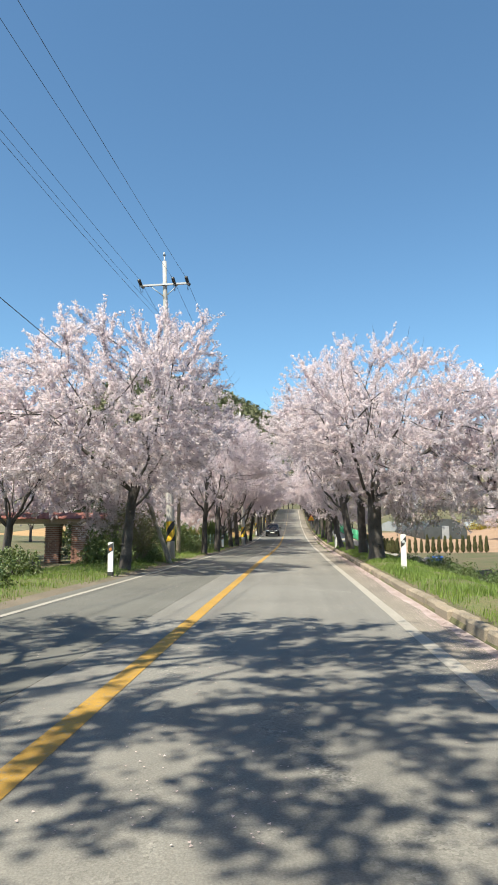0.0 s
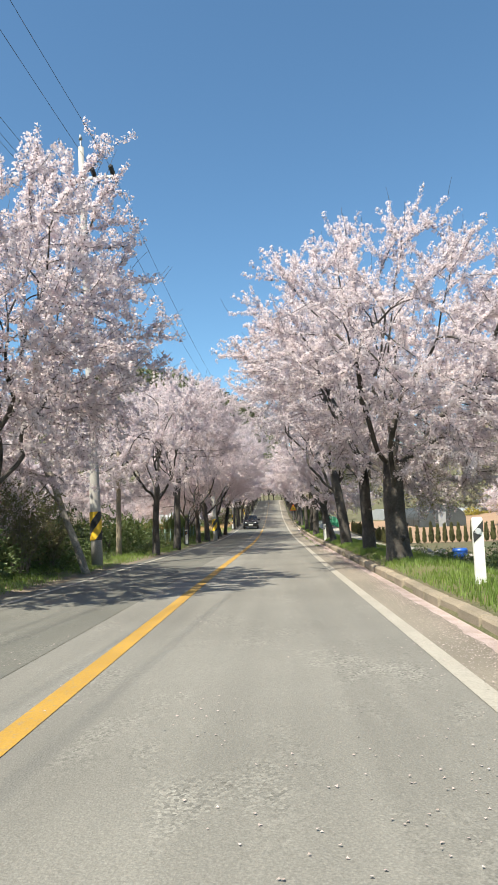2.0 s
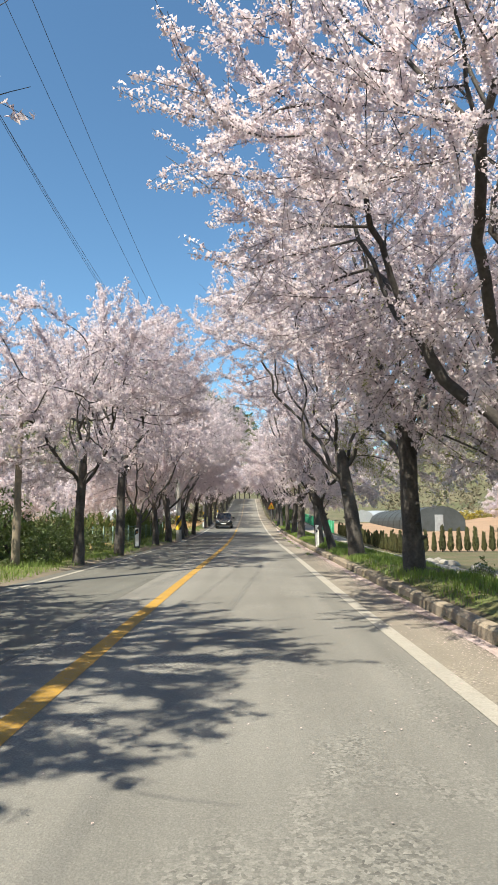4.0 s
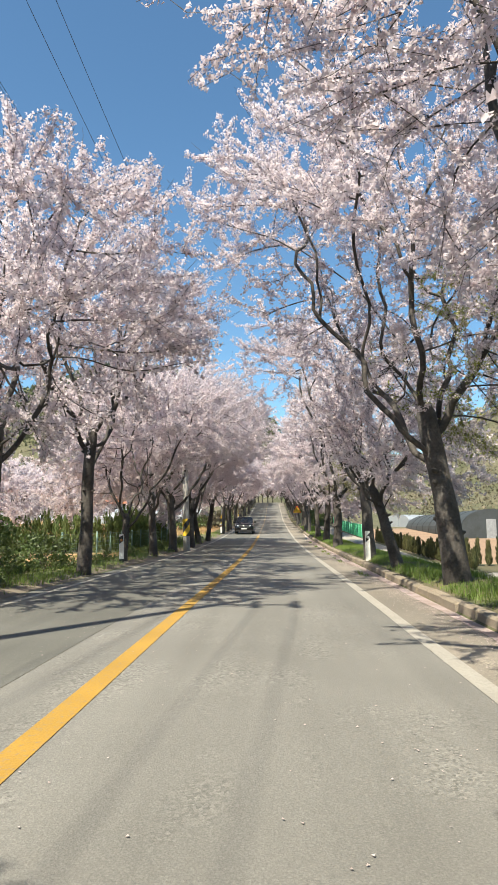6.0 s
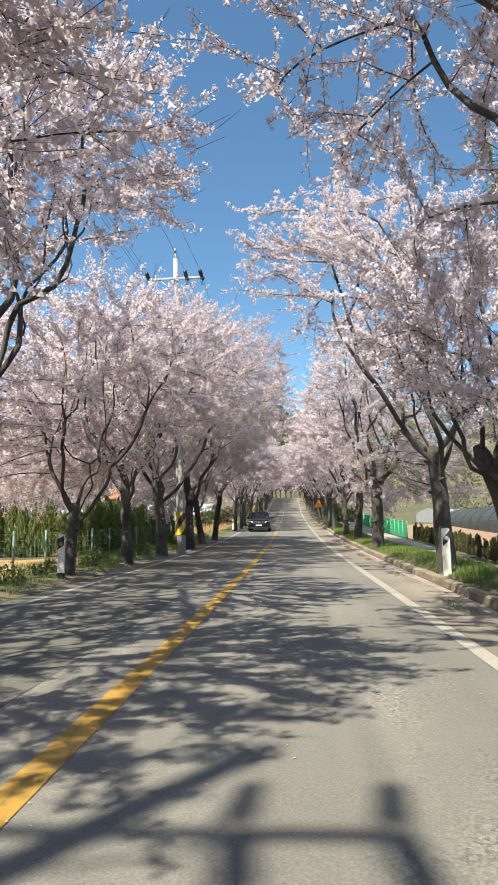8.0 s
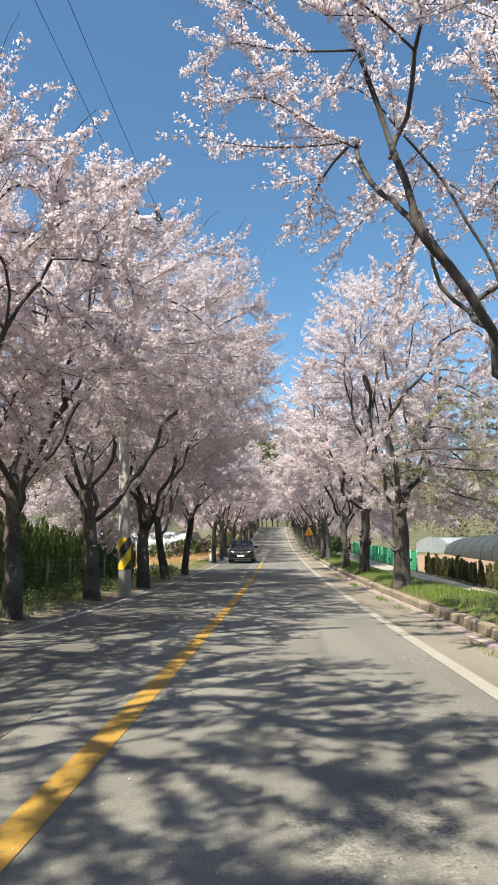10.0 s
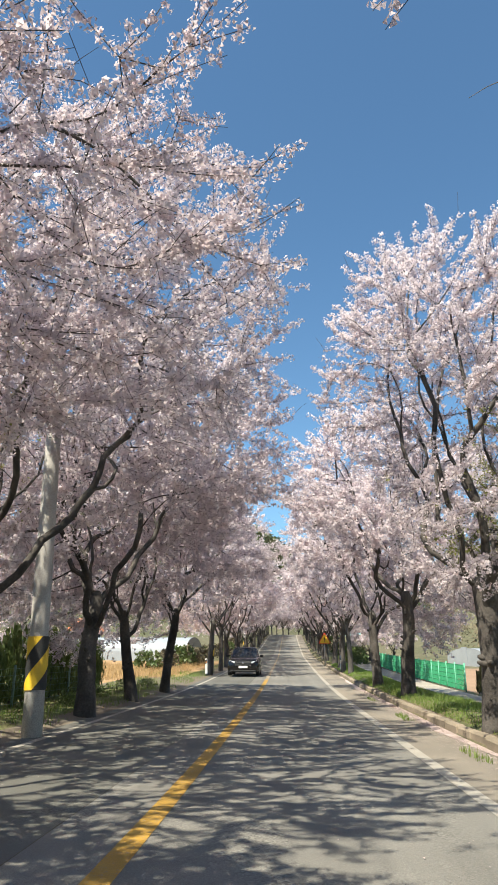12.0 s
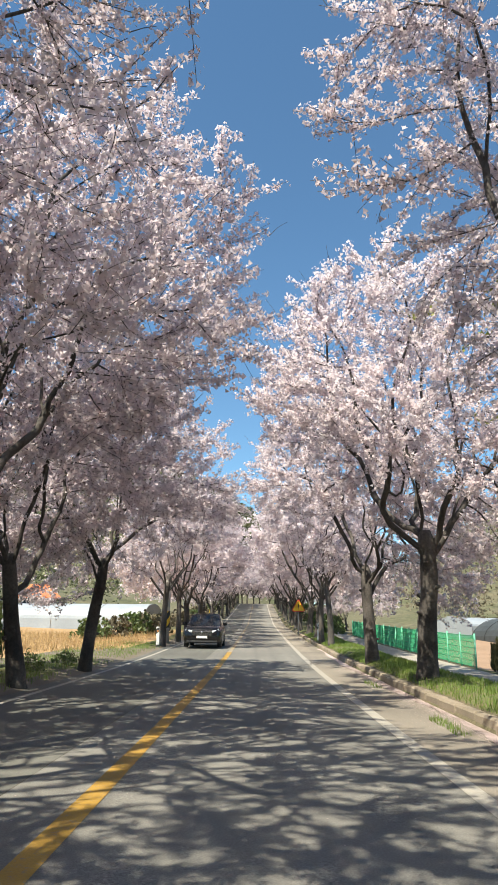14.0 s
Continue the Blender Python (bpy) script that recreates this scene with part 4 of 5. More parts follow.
def plant(name, meshes, label, category, group, m):
    o = new(name)
    tagged(o, label, category, group)
    for nm, me in meshes:
        part(nm, me, o)
    o.matrix_basis = m
    return o


def twiggy_meshes(seed, wide, tall, mat):
    """A tall leggy shrub: bare pale stems from the ground, forked twigs and sparse small leaves."""
    rng = np.random.default_rng(seed)
    stems, ends = [], []
    for i in range(16):
        a, k = rng.uniform(0, 6.28), wide * rng.uniform(0.25, 1.0)
        tip = np.array([math.cos(a) * k, math.sin(a) * k, tall * rng.uniform(0.55, 1.0)])
        root = np.array([math.cos(a) * 0.15, math.sin(a) * 0.15, -0.05])
        path = bent(rng, root, tip, np.array([0, 0, 1.0]), 7, 0.5, 0.25)
        stems.append(tube(path, taper(0.021, 0.006, 8), 5))
        for j in range(9):
            q, d = along(path, rng.uniform(0.3, 1.0))
            end = q + turned(rng, d, rng.uniform(0.5, 1.1)) * rng.uniform(0.25, 0.65)
            stems.append(tube([q, (q + end) / 2 + rng.normal(0, 0.03, 3), end], [0.007, 0.005, 0.003], 4))
            ends += [end, (q + end) / 2, q + rng.normal(0, 0.1, 3)]
    return [("stem", tubes_mesh("stem", stems, TWIG)), ("foliage", leaf_cloud(rng, np.array(ends), 0.10, 0.05, 8, mat))]


SHRUBS = [shrub_meshes(41, 1.3, 1.2, 1.5, SHRUB_LEAF), shrub_meshes(42, 1.0, 1.4, 1.1, SHRUB_LEAF), shrub_meshes(43, 1.1, 1.0, 1.9, SHRUB_LEAF, 460)]
BUSHES = [shrub_meshes(45, 1.2, 1.2, 1.4, SHRUB_LEAF, 110, 0.19), shrub_meshes(46, 1.3, 1.0, 1.2, SCRUB_LEAF, 110, 0.19)]
TWIGGY = [twiggy_meshes(61, 1.3, 2.5, OLIVE_LEAF), twiggy_meshes(62, 1.1, 2.1, OLIVE_LEAF)]
EVERGREEN = [shrub_meshes(63, 1.5, 1.5, 3.2, EVERGREEN_LEAF, 700, 0.10), shrub_meshes(64, 1.3, 1.6, 2.7, EVERGREEN_LEAF, 620, 0.10)]
shrub_rng = random.Random(8)
LEFT_SHRUBS = [(-8.2, 8), (-7.2, 11), (-8.6, 13.5), (-7.4, 15.5), (-9.2, 17.5), (-8.0, 19.5), (-7.0, 26), (-8.5, 32.5), (-7.4, 34.5), (-9.8, 35.5), (-8.4, 37.5), (-7.3, 40.5), (-8.8, 41.5), (-7.2, 43), (-9.3, 44.5), (-7.6, 46), (-8.9, 47.5), (-7.0, 48.8), (-10.5, 39), (-11, 47), (-7.4, 29.8), (-8.6, 31), (-7.4, 31.6), (-9.9, 33)]
for x, y in LEFT_SHRUBS:
    plant("shrub", SHRUBS[shrub_rng.randrange(3)], "dense dark green roadside shrub on the grass verge", "shrub", "shrubs on the verge",
          at(x, y, -0.05, shrub_rng.uniform(0, 360)) @ Matrix.Scale(shrub_rng.uniform(0.75, 1.1), 4))
for i, (x, y) in enumerate(((-6.3, 27.0), (-7.0, 28.9), (-7.7, 31.2), (-6.7, 30.6))):
    plant("leggy_shrub", TWIGGY[i % 2], "tall leggy shrub with bare pale stems and sparse olive leaves", "shrub", "leggy shrubs behind the verge",
          at(x, y, -0.03, i * 71) @ Matrix.Scale(shrub_rng.uniform(0.85, 1.1), 4))
for i, (x, y) in enumerate(((-8.6, 32.2), (-8.2, 34.6), (-10.0, 34.0))):
    plant("evergreen_shrub", EVERGREEN[i % 2], "tall dark evergreen shrub behind the leaning tree", "shrub", "dark evergreens behind the verge",
          at(x, y, -0.05, i * 97) @ Matrix.Scale(shrub_rng.uniform(0.95, 1.15), 4))
WEEDS = [shrub_meshes(47, 1.2, 1.2, 1.0, SHRUB_LEAF, 110, 0.13), shrub_meshes(48, 1.4, 1.1, 1.3, SHRUB_LEAF, 120, 0.12)]
for i in range(34):
    x, y = -6.1 + shrub_rng.uniform(-0.5, 0.35), 26 + i * 1.75 + shrub_rng.uniform(-0.5, 0.5)
    plant("low_weed", WEEDS[shrub_rng.randrange(2)], "low dark green weeds round the foot of the trees", "weed", "weeds on the verge",
          at(x, y, -0.03, shrub_rng.uniform(0, 360)) @ Matrix.Scale(shrub_rng.uniform(0.22, 0.42), 4))
for x, y in ((6.3, 15), (7.0, 18.5), (6.4, 22), (7.6, 24.5), (6.6, 30), (6.9, 34.5), (7.4, 12), (5.8, 17.2), (6.7, 20.2), (6.0, 13.2), (5.9, 24.2), (5.0, 24.6), (5.3, 26.2), (5.6, 28), (4.9, 29.4), (5.2, 22.4), (5.0, 20.4), (5.4, 18.8), (4.9, 17.0), (5.1, 15.2), (5.6, 31.5), (5.6, 36)):
    plant("shrub", SHRUBS[shrub_rng.randrange(3)], "low olive-green shrub on the slope behind the kerb", "shrub", "shrubs behind the kerb",
          at(x, y, -0.1, shrub_rng.uniform(0, 360)) @ Matrix.Scale(shrub_rng.uniform(0.4, 0.62), 4))
for side in (-1, 1):
    for i in range(34):
        y = (104 if side < 0 else 126) + i * 3.2
        x = (float(road_x(y)) - 6.6 if side < 0 else float(kerb_x(y)) + 3.6) + side * shrub_rng.uniform(0, 2.6)
        plant("roadside_bush", BUSHES[shrub_rng.randrange(2)], "dull green and brown bush behind the distant trees", "bush", "bushes along the climbing road",
              at(x, y, -0.05, shrub_rng.uniform(0, 360)) @ Matrix.Scale(shrub_rng.uniform(0.9, 1.5), 4))
YELLOW_SHRUB = shrub_meshes(44, 1.6, 1.4, 1.4, YELLOW_LEAF, 220, 0.18)
for i in range(16):
    x, y = 20 + i * 2.6, 118 + shrub_rng.uniform(-2, 2)
    plant("flowering_shrub", YELLOW_SHRUB, "yellow flowering shrub in a hedge beyond the fields", "shrub", "yellow hedge beyond the fields",
          at(x, y, -0.05, shrub_rng.uniform(0, 360)) @ Matrix.Scale(shrub_rng.uniform(0.8, 1.2), 4))


def column_meshes(seed, tall, wide, mat, n=420, cone=False):
    """A slender upright conifer: many narrow vertical sprays in a column that ends in a few soft points, or in a clipped cone."""
    rng = np.random.default_rng(seed)
    h, a = rng.uniform(0.0, 1.0, n), rng.uniform(0, 6.283, n)
    lobe = 1 + (0.05 if cone else 0.28) * np.cos(3 * a + seed) + (0.03 if cone else 0.15) * np.cos(5 * a)
    k = wide * lobe * np.minimum(1.0, 0.55 + 2.2 * h) * ((1 - h) if cone else (1 - h ** 3.0)) * rng.uniform(0.65, 1.05, n) + 0.01
    top = tall * (0.9 if cone else 0.88 + 0.12 * np.cos(2 * a + seed * 2))
    foot = np.stack([k * np.cos(a), k * np.sin(a), 0.05 + h * top], -1)
    rise, w = rng.uniform(0.16, 0.34, (n, 1)), rng.uniform(0.018, 0.034, (n, 1))
    side = np.stack([-np.sin(a), np.cos(a), rng.normal(0, 0.2, n)], -1) + rng.normal(0, 0.45, (n, 3))
    out = np.stack([np.cos(a), np.sin(a), np.zeros(n)], -1)
    tip = foot + rise * (np.array([0, 0, 1.0]) + 0.22 * out + rng.normal(0, 0.1, (n, 3)))
    mid = foot + (tip - foot) * 0.45 + out * 0.03
    sprays = np.concatenate([np.stack([foot, mid + side * w, mid - side * w], 1), np.stack([mid - side * w, mid + side * w, tip], 1)])
    return [("trunk", tubes_mesh("trunk", [tube([(0, 0, -0.1), (0, 0, tall * 0.8)], [0.04, 0.01], 6)], BARK)), ("foliage", loose_mesh("foliage", sprays, mat))]


HEDGE_TREE = [column_meshes(k, t, 0.29, CONIFER_LEAF, 620) for k, t in ((53, 1.95), (54, 1.8), (55, 2.05))]
CYPRESS = [column_meshes(k, t, w, CYPRESS_LEAF, 560, True) for k, t, w in ((51, 1.4, 0.17), (52, 1.25, 0.155))]
for i in range(17):
    x, y = 8.6 + i * 0.52, 61.0 + 0.05 * i
    plant("cypress", CYPRESS[i % 2], "small cone-shaped conifer planted in a row by the tilled field", "conifer", "small conifers by the field", at(x, y, -0.03, i * 50) @ Matrix.Scale(shrub_rng.uniform(0.85, 1.1), 4))
for i in range(50):
    x, y = 8.75 + shrub_rng.uniform(-0.06, 0.06), 58.5 + i * 0.58
    plant("cypress", CYPRESS[i % 2], "cone-shaped conifer in a clipped row beside the concrete path", "conifer", "conifers beside the path", at(x, y, -0.03, i * 70) @ Matrix.Scale(shrub_rng.uniform(0.62, 0.82), 4))
for i in range(36):
    x, y = -7.9 + shrub_rng.uniform(-0.12, 0.12), 63.0 + i * 0.52
    plant("hedge_conifer", HEDGE_TREE[(i * 7) % 3], "slender columnar green conifer in a hedge behind the verge trees", "conifer", "conifer hedge", at(x, y, -0.05, i * 33) @ Matrix.Scale(shrub_rng.uniform(0.85, 1.1), 4))
for i in range(26):
    x, y = -8.4 - i * 0.52, 63.0 + shrub_rng.uniform(-0.15, 0.15)
    plant("hedge_conifer", HEDGE_TREE[(i * 7) % 3], "slender columnar green conifer in a hedge behind the verge trees", "conifer", "conifer hedge", at(x, y, -0.05, i * 57) @ Matrix.Scale(shrub_rng.uniform(0.85, 1.1), 4))


# ---- fences, path, field things ----
def fence_run(name, points, tall, mat, label, group, gap=0.055):
    """Posts and wire panels along a line of ground points, each panel a frame with upright wires."""
    f = new(name)
    tagged(f, label, "fence", group)
    for i, (x, y) in enumerate(points):
        z, wire = float(land(x, y)), 0.012 if gap < 0.1 else 0.004
        part("fence_post", tubes_mesh("fence_post", [tube([(x, y, z - 0.2), (x, y, z + tall + 0.08)], [0.035, 0.035], 6)], FENCE_POST if gap < 0.1 else mat), f)
        if i + 1 < len(points):
            x2, y2 = points[i + 1]
            z2 = float(land(x2, y2))
            a, b = np.array([x, y, z]), np.array([x2, y2, z2])
            wires = [tube([a + [0, 0, h], b + [0, 0, h]], [wire, wire], 4) for h in np.linspace(0.08, tall, 6)]
            n = int(np.linalg.norm(b - a) / gap)
            wires += [tube([a + (b - a) * k / n + [0, 0, 0.06], a + (b - a) * k / n + [0, 0, tall]], [wire * 0.6, wire * 0.6], 3, cap=False) for k in range(1, n)]
            part("wire_panel", tubes_mesh("wire_panel", wires, mat, smooth=False), f)
    return f


fence_run("wire_fence", [(8.45, 88.0 + 2.0 * i) for i in range(19)], 1.25, FENCE_GREEN, "bright green welded wire fence beside the concrete path", "green fences")
fence_run("wire_fence", [(-7.35, 52.0 + 2.4 * i) for i in range(12)], 0.95, FENCE_PALE, "low faded green wire fence in front of the conifer hedge", "green fences", 0.30)

path_ys = np.arange(45, 140, 2.5)
pv, pf = [], []
for j, y in enumerate(path_ys):
    for x in (5.9, 8.15):
        pv.append((x, y, float(land(7.4, y)) + 0.05))
    if j:
        pf.append((2 * j - 2, 2 * j - 1, 2 * j + 1, 2 * j))
pv = np.array(pv)
solid = np.concatenate([pv, pv - [0, 0, 0.35]])
n2 = len(pv)
pf += [(2 * j, 2 * j + 2, 2 * j + 2 + n2, 2 * j + n2) for j in range(len(path_ys) - 1)] + [(2 * j + 1 + n2, 2 * j + 3 + n2, 2 * j + 3, 2 * j + 1) for j in range(len(path_ys) - 1)] + [(0, 1, 1 + n2, n2)]
tagged(part("path", mesh_from("path", solid, pf, PATH)), "pale concrete farm path behind the roadside trees", "path", kind="structure")


def greenhouse(x0, y0, wide, long, tall, mat, label, turn=0.0, sides=0.9):
    """An arched tunnel of film over steel hoops."""
    g = new("greenhouse")
    tagged(g, label, "greenhouse", "tunnel greenhouses")
    prof = [(-wide / 2, 0.0), (-wide / 2, sides)] + [(-wide / 2 * math.cos(a), sides + (tall - sides) * math.sin(a)) for a in np.linspace(0.2, math.pi - 0.2, 12)] + [(wide / 2, sides), (wide / 2, 0.0)]
    k = len(prof)
    ys = np.linspace(0, long, 9)
    v = [(px, yy, pz) for yy in ys for px, pz in prof] + [(px * 0.985, yy, pz * 0.985) for yy in ys for px, pz in prof]
    m = k * len(ys)
    f = [(j * k + i, j * k + i + 1, (j + 1) * k + i + 1, (j + 1) * k + i) for j in range(len(ys) - 1) for i in range(k - 1)]
    f += [tuple(q + m for q in fc[::-1]) for fc in f]
    part("film", mesh_from("film", v, f, mat), g)
    for yy in (0.0, long):
        part("end_wall", mesh_from("end_wall", [(px, yy + d, pz) for d in (-0.02, 0.02) for px, pz in prof], [tuple(range(k)), tuple(range(2 * k - 1, k - 1, -1))], mat), g)
    for yy in np.linspace(0, long, 9):
        part("hoop", tubes_mesh("hoop", [tube([(px * 1.01, yy, pz * 1.01) for px, pz in prof], [0.018] * k, 5)], POST_BLACK if mat is NET else STEEL), g)
    part("door", box("door", 0.9, 0.05, 1.8, STEEL if mat is NET else VINYL, 0.01), g, "plain sliding door", pose(0, -0.05, 0))
    g.matrix_basis = at(x0, y0, -0.05, turn)


greenhouse(20.0, 92, 5.5, 26, 2.7, NET, "long tunnel greenhouse under dark shade netting beyond the field")
greenhouse(17.0, 123, 6.0, 20, 1.7, VINYL, "long tunnel greenhouse of pale white film beyond the fence", -70)
greenhouse(-9.5, 124, 6.0, 34, 2.3, VINYL, "long low tunnel greenhouse of white film behind the stubble field", 82)


def drum(x, y):
    d = new("plastic_drum")
    tagged(d, "squat bright blue plastic drum standing among low plants", "drum")
    pts, rad = [], []
    for z, r in ((0, 0.29), (0.03, 0.325), (0.15, 0.33), (0.17, 0.345), (0.20, 0.345), (0.22, 0.33), (0.36, 0.33), (0.38, 0.345), (0.41, 0.345), (0.43, 0.33), (0.49, 0.31), (0.50, 0.27)):
        pts.append((0, 0, z))
        rad.append(r)
    part("body", tubes_mesh("body", [tube(pts, rad, 24)], BLUE_PLASTIC), d)
    part("bung", tubes_mesh("bung", [tube([(0.12, 0, 0.49), (0.12, 0, 0.52)], [0.04, 0.04], 10)], POST_BLACK), d)
    d.matrix_basis = at(x, y, -0.02)


drum(8.4, 41.0)


def stone_mesh(seed):
    rng = np.random.default_rng(seed)
    bm = bmesh.new()
    bmesh.ops.create_icosphere(bm, subdivisions=2, radius=0.3)
    for v in bm.verts:
        k = 1 + 0.35 * noise.noise(v.co * 3.5 + Vector((seed, 0, 0)))
        v.co = Vector((v.co.x * 1.3, v.co.y, v.co.z * 0.75)) * k
    return from_bm("stone", bm, STONE)


STONES = [stone_mesh(i) for i in range(3)]
for i in range(26):
    x, y = 7.6 + shrub_rng.uniform(-1.0, 1.4), 38 + i * 0.62
    s = part("stone", STONES[i % 3], None, "", at(x, y, 0.03, shrub_rng.uniform(0, 360)) @ Matrix.Scale(shrub_rng.uniform(0.5, 1.2), 4))
    tagged(s, "pale rough stone lying at the edge of the field", "stone", "stones by the field")


# ---- brick gate and houses ----
def brick_pillar(x, y, tall=1.75, side=0.58):
    p = new("gate_pillar")
    tagged(p, "square red brick gate pillar with pale mortar joints", "pillar", "gate pillars")
    part("core", box("core", side - 0.03, side - 0.03, tall, MORTAR, 0.005), p)
    lay = 0.083
    for row in range(int(tall / lay)):
        for k in range(3):
            for s in (0, 1, 2, 3):
                off = (k - 1) * 0.19 + (0.05 if row % 2 else -0.05)
                m = pose(0, 0, row * lay + 0.012, 0, 0, s * 90) @ pose(off, -side / 2 + 0.04, 0)
                part("brick", PILLAR_BRICK, p, at=m)
    part("cap", box("cap", side + 0.14, side + 0.14, 0.10, CONCRETE, 0.015), p, "flat concrete cap", pose(0, 0, tall))
    p.matrix_basis = at(x, y, -0.02, 8)


PILLAR_BRICK = box("brick", 0.172, 0.085, 0.062, BRICK, 0)
brick_pillar(-10.4, 29.6, 1.6)
brick_pillar(-8.85, 28.4, 1.6)


def low_roofed_gate(x, y):
    g = new("gate_roof")
    tagged(g, "long low canopy of rusty red sheet on a timber beam over the gate", "canopy")
    part("beam", box("beam", 7.8, 0.2, 0.2, PLASTER, 0.01), g, "pale fascia beam", pose(0, 0, 1.68))
    prof = []
    v, f = [], []
    n = 60
    for i in range(n + 1):
        xx = -4.4 + 8.8 * i / n
        dz = 0.02 * (i % 2)
        v += [(xx, -0.9, 1.88 + dz), (xx, 0.0, 2.16 + dz), (xx, 0.9, 1.88 + dz), (xx, -0.9, 1.86 + dz), (xx, 0.0, 2.13 + dz), (xx, 0.9, 1.86 + dz)]
        if i:
            a, b = 6 * (i - 1), 6 * i
            f += [(a, b, b + 1, a + 1), (a + 1, b + 1, b + 2, a + 2), (a + 3, a + 4, b + 4, b + 3), (a + 4, a + 5, b + 5, b + 4), (a, a + 3, b + 3, b), (a + 2, b + 2, b + 5, a + 5)]
    part("roof_sheet", mesh_from("roof_sheet", v, f, ROOF_RED), g)
    part("post", box("post", 0.16, 0.16, 1.75, PLASTER, 0.01), g, at=pose(-3.9, 0, 0))
    g.matrix_basis = at(x, y, 0.0, 8)


low_roofed_gate(-12.2, 29.2)


def house(x, y, wide, deep, tall, roof_mat, turn, label):
    h = new("house")
    tagged(h, label, "house")
    part("wall", box("wall", wide, deep, tall, PLASTER, 0.02), h)
    o, r = 0.5, tall + 1.7
    v = [(-wide / 2 - o, -deep / 2 - o, tall - 0.1), (wide / 2 + o, -deep / 2 - o, tall - 0.1), (wide / 2 + o, deep / 2 + o, tall - 0.1), (-wide / 2 - o, deep / 2 + o, tall - 0.1), (-wide / 2 + 1.2, 0, r), (wide / 2 - 1.2, 0, r)]
    v += [(a, b, c - 0.15) for a, b, c in v[:4]]
    part("roof", mesh_from("roof", v, [(0, 1, 5, 4), (1, 2, 5), (2, 3, 4, 5), (3, 0, 4), (9, 8, 7, 6), (0, 6, 7, 1), (1, 7, 8, 2), (2, 8, 9, 3), (3, 9, 6, 0)], roof_mat), h)
    for i in range(3):
        w = part("window", box("window", 1.3, 0.1, 1.2, POST_WHITE, 0.01), h, "white-framed window", pose(-wide / 3 + i * wide / 3, -deep / 2 - 0.02, 1.0))
        for sx in (-0.3, 0.3):
            part("pane", box("pane", 0.52, 0.03, 1.05, WINDOW_DARK, 0.004), w, at=pose(sx, -0.05, 0.07))
    h.matrix_basis = at(x, y, -0.1, turn)


house(-29.0, 152, 4.5, 4.5, 2.2, ROOF_ORANGE, 20, "low farmhouse with an orange tiled hip roof")


# ---- the oncoming car, at rest in its lane ----
def loft(sections, mat, name, smooth=True):
    """A closed skin over sections of equal length, capped at both ends."""
    k = len(sections[0])
    v = [p for sct in sections for p in sct]
    f = [(j * k + i, j * k + (i + 1) % k, (j + 1) * k + (i + 1) % k, (j + 1) * k + i) for j in range(len(sections) - 1) for i in range(k)]
    f += [tuple(range(k))[::-1], tuple((len(sections) - 1) * k + i for i in range(k))]
    return mesh_from(name, v, f, mat, smooth=smooth)


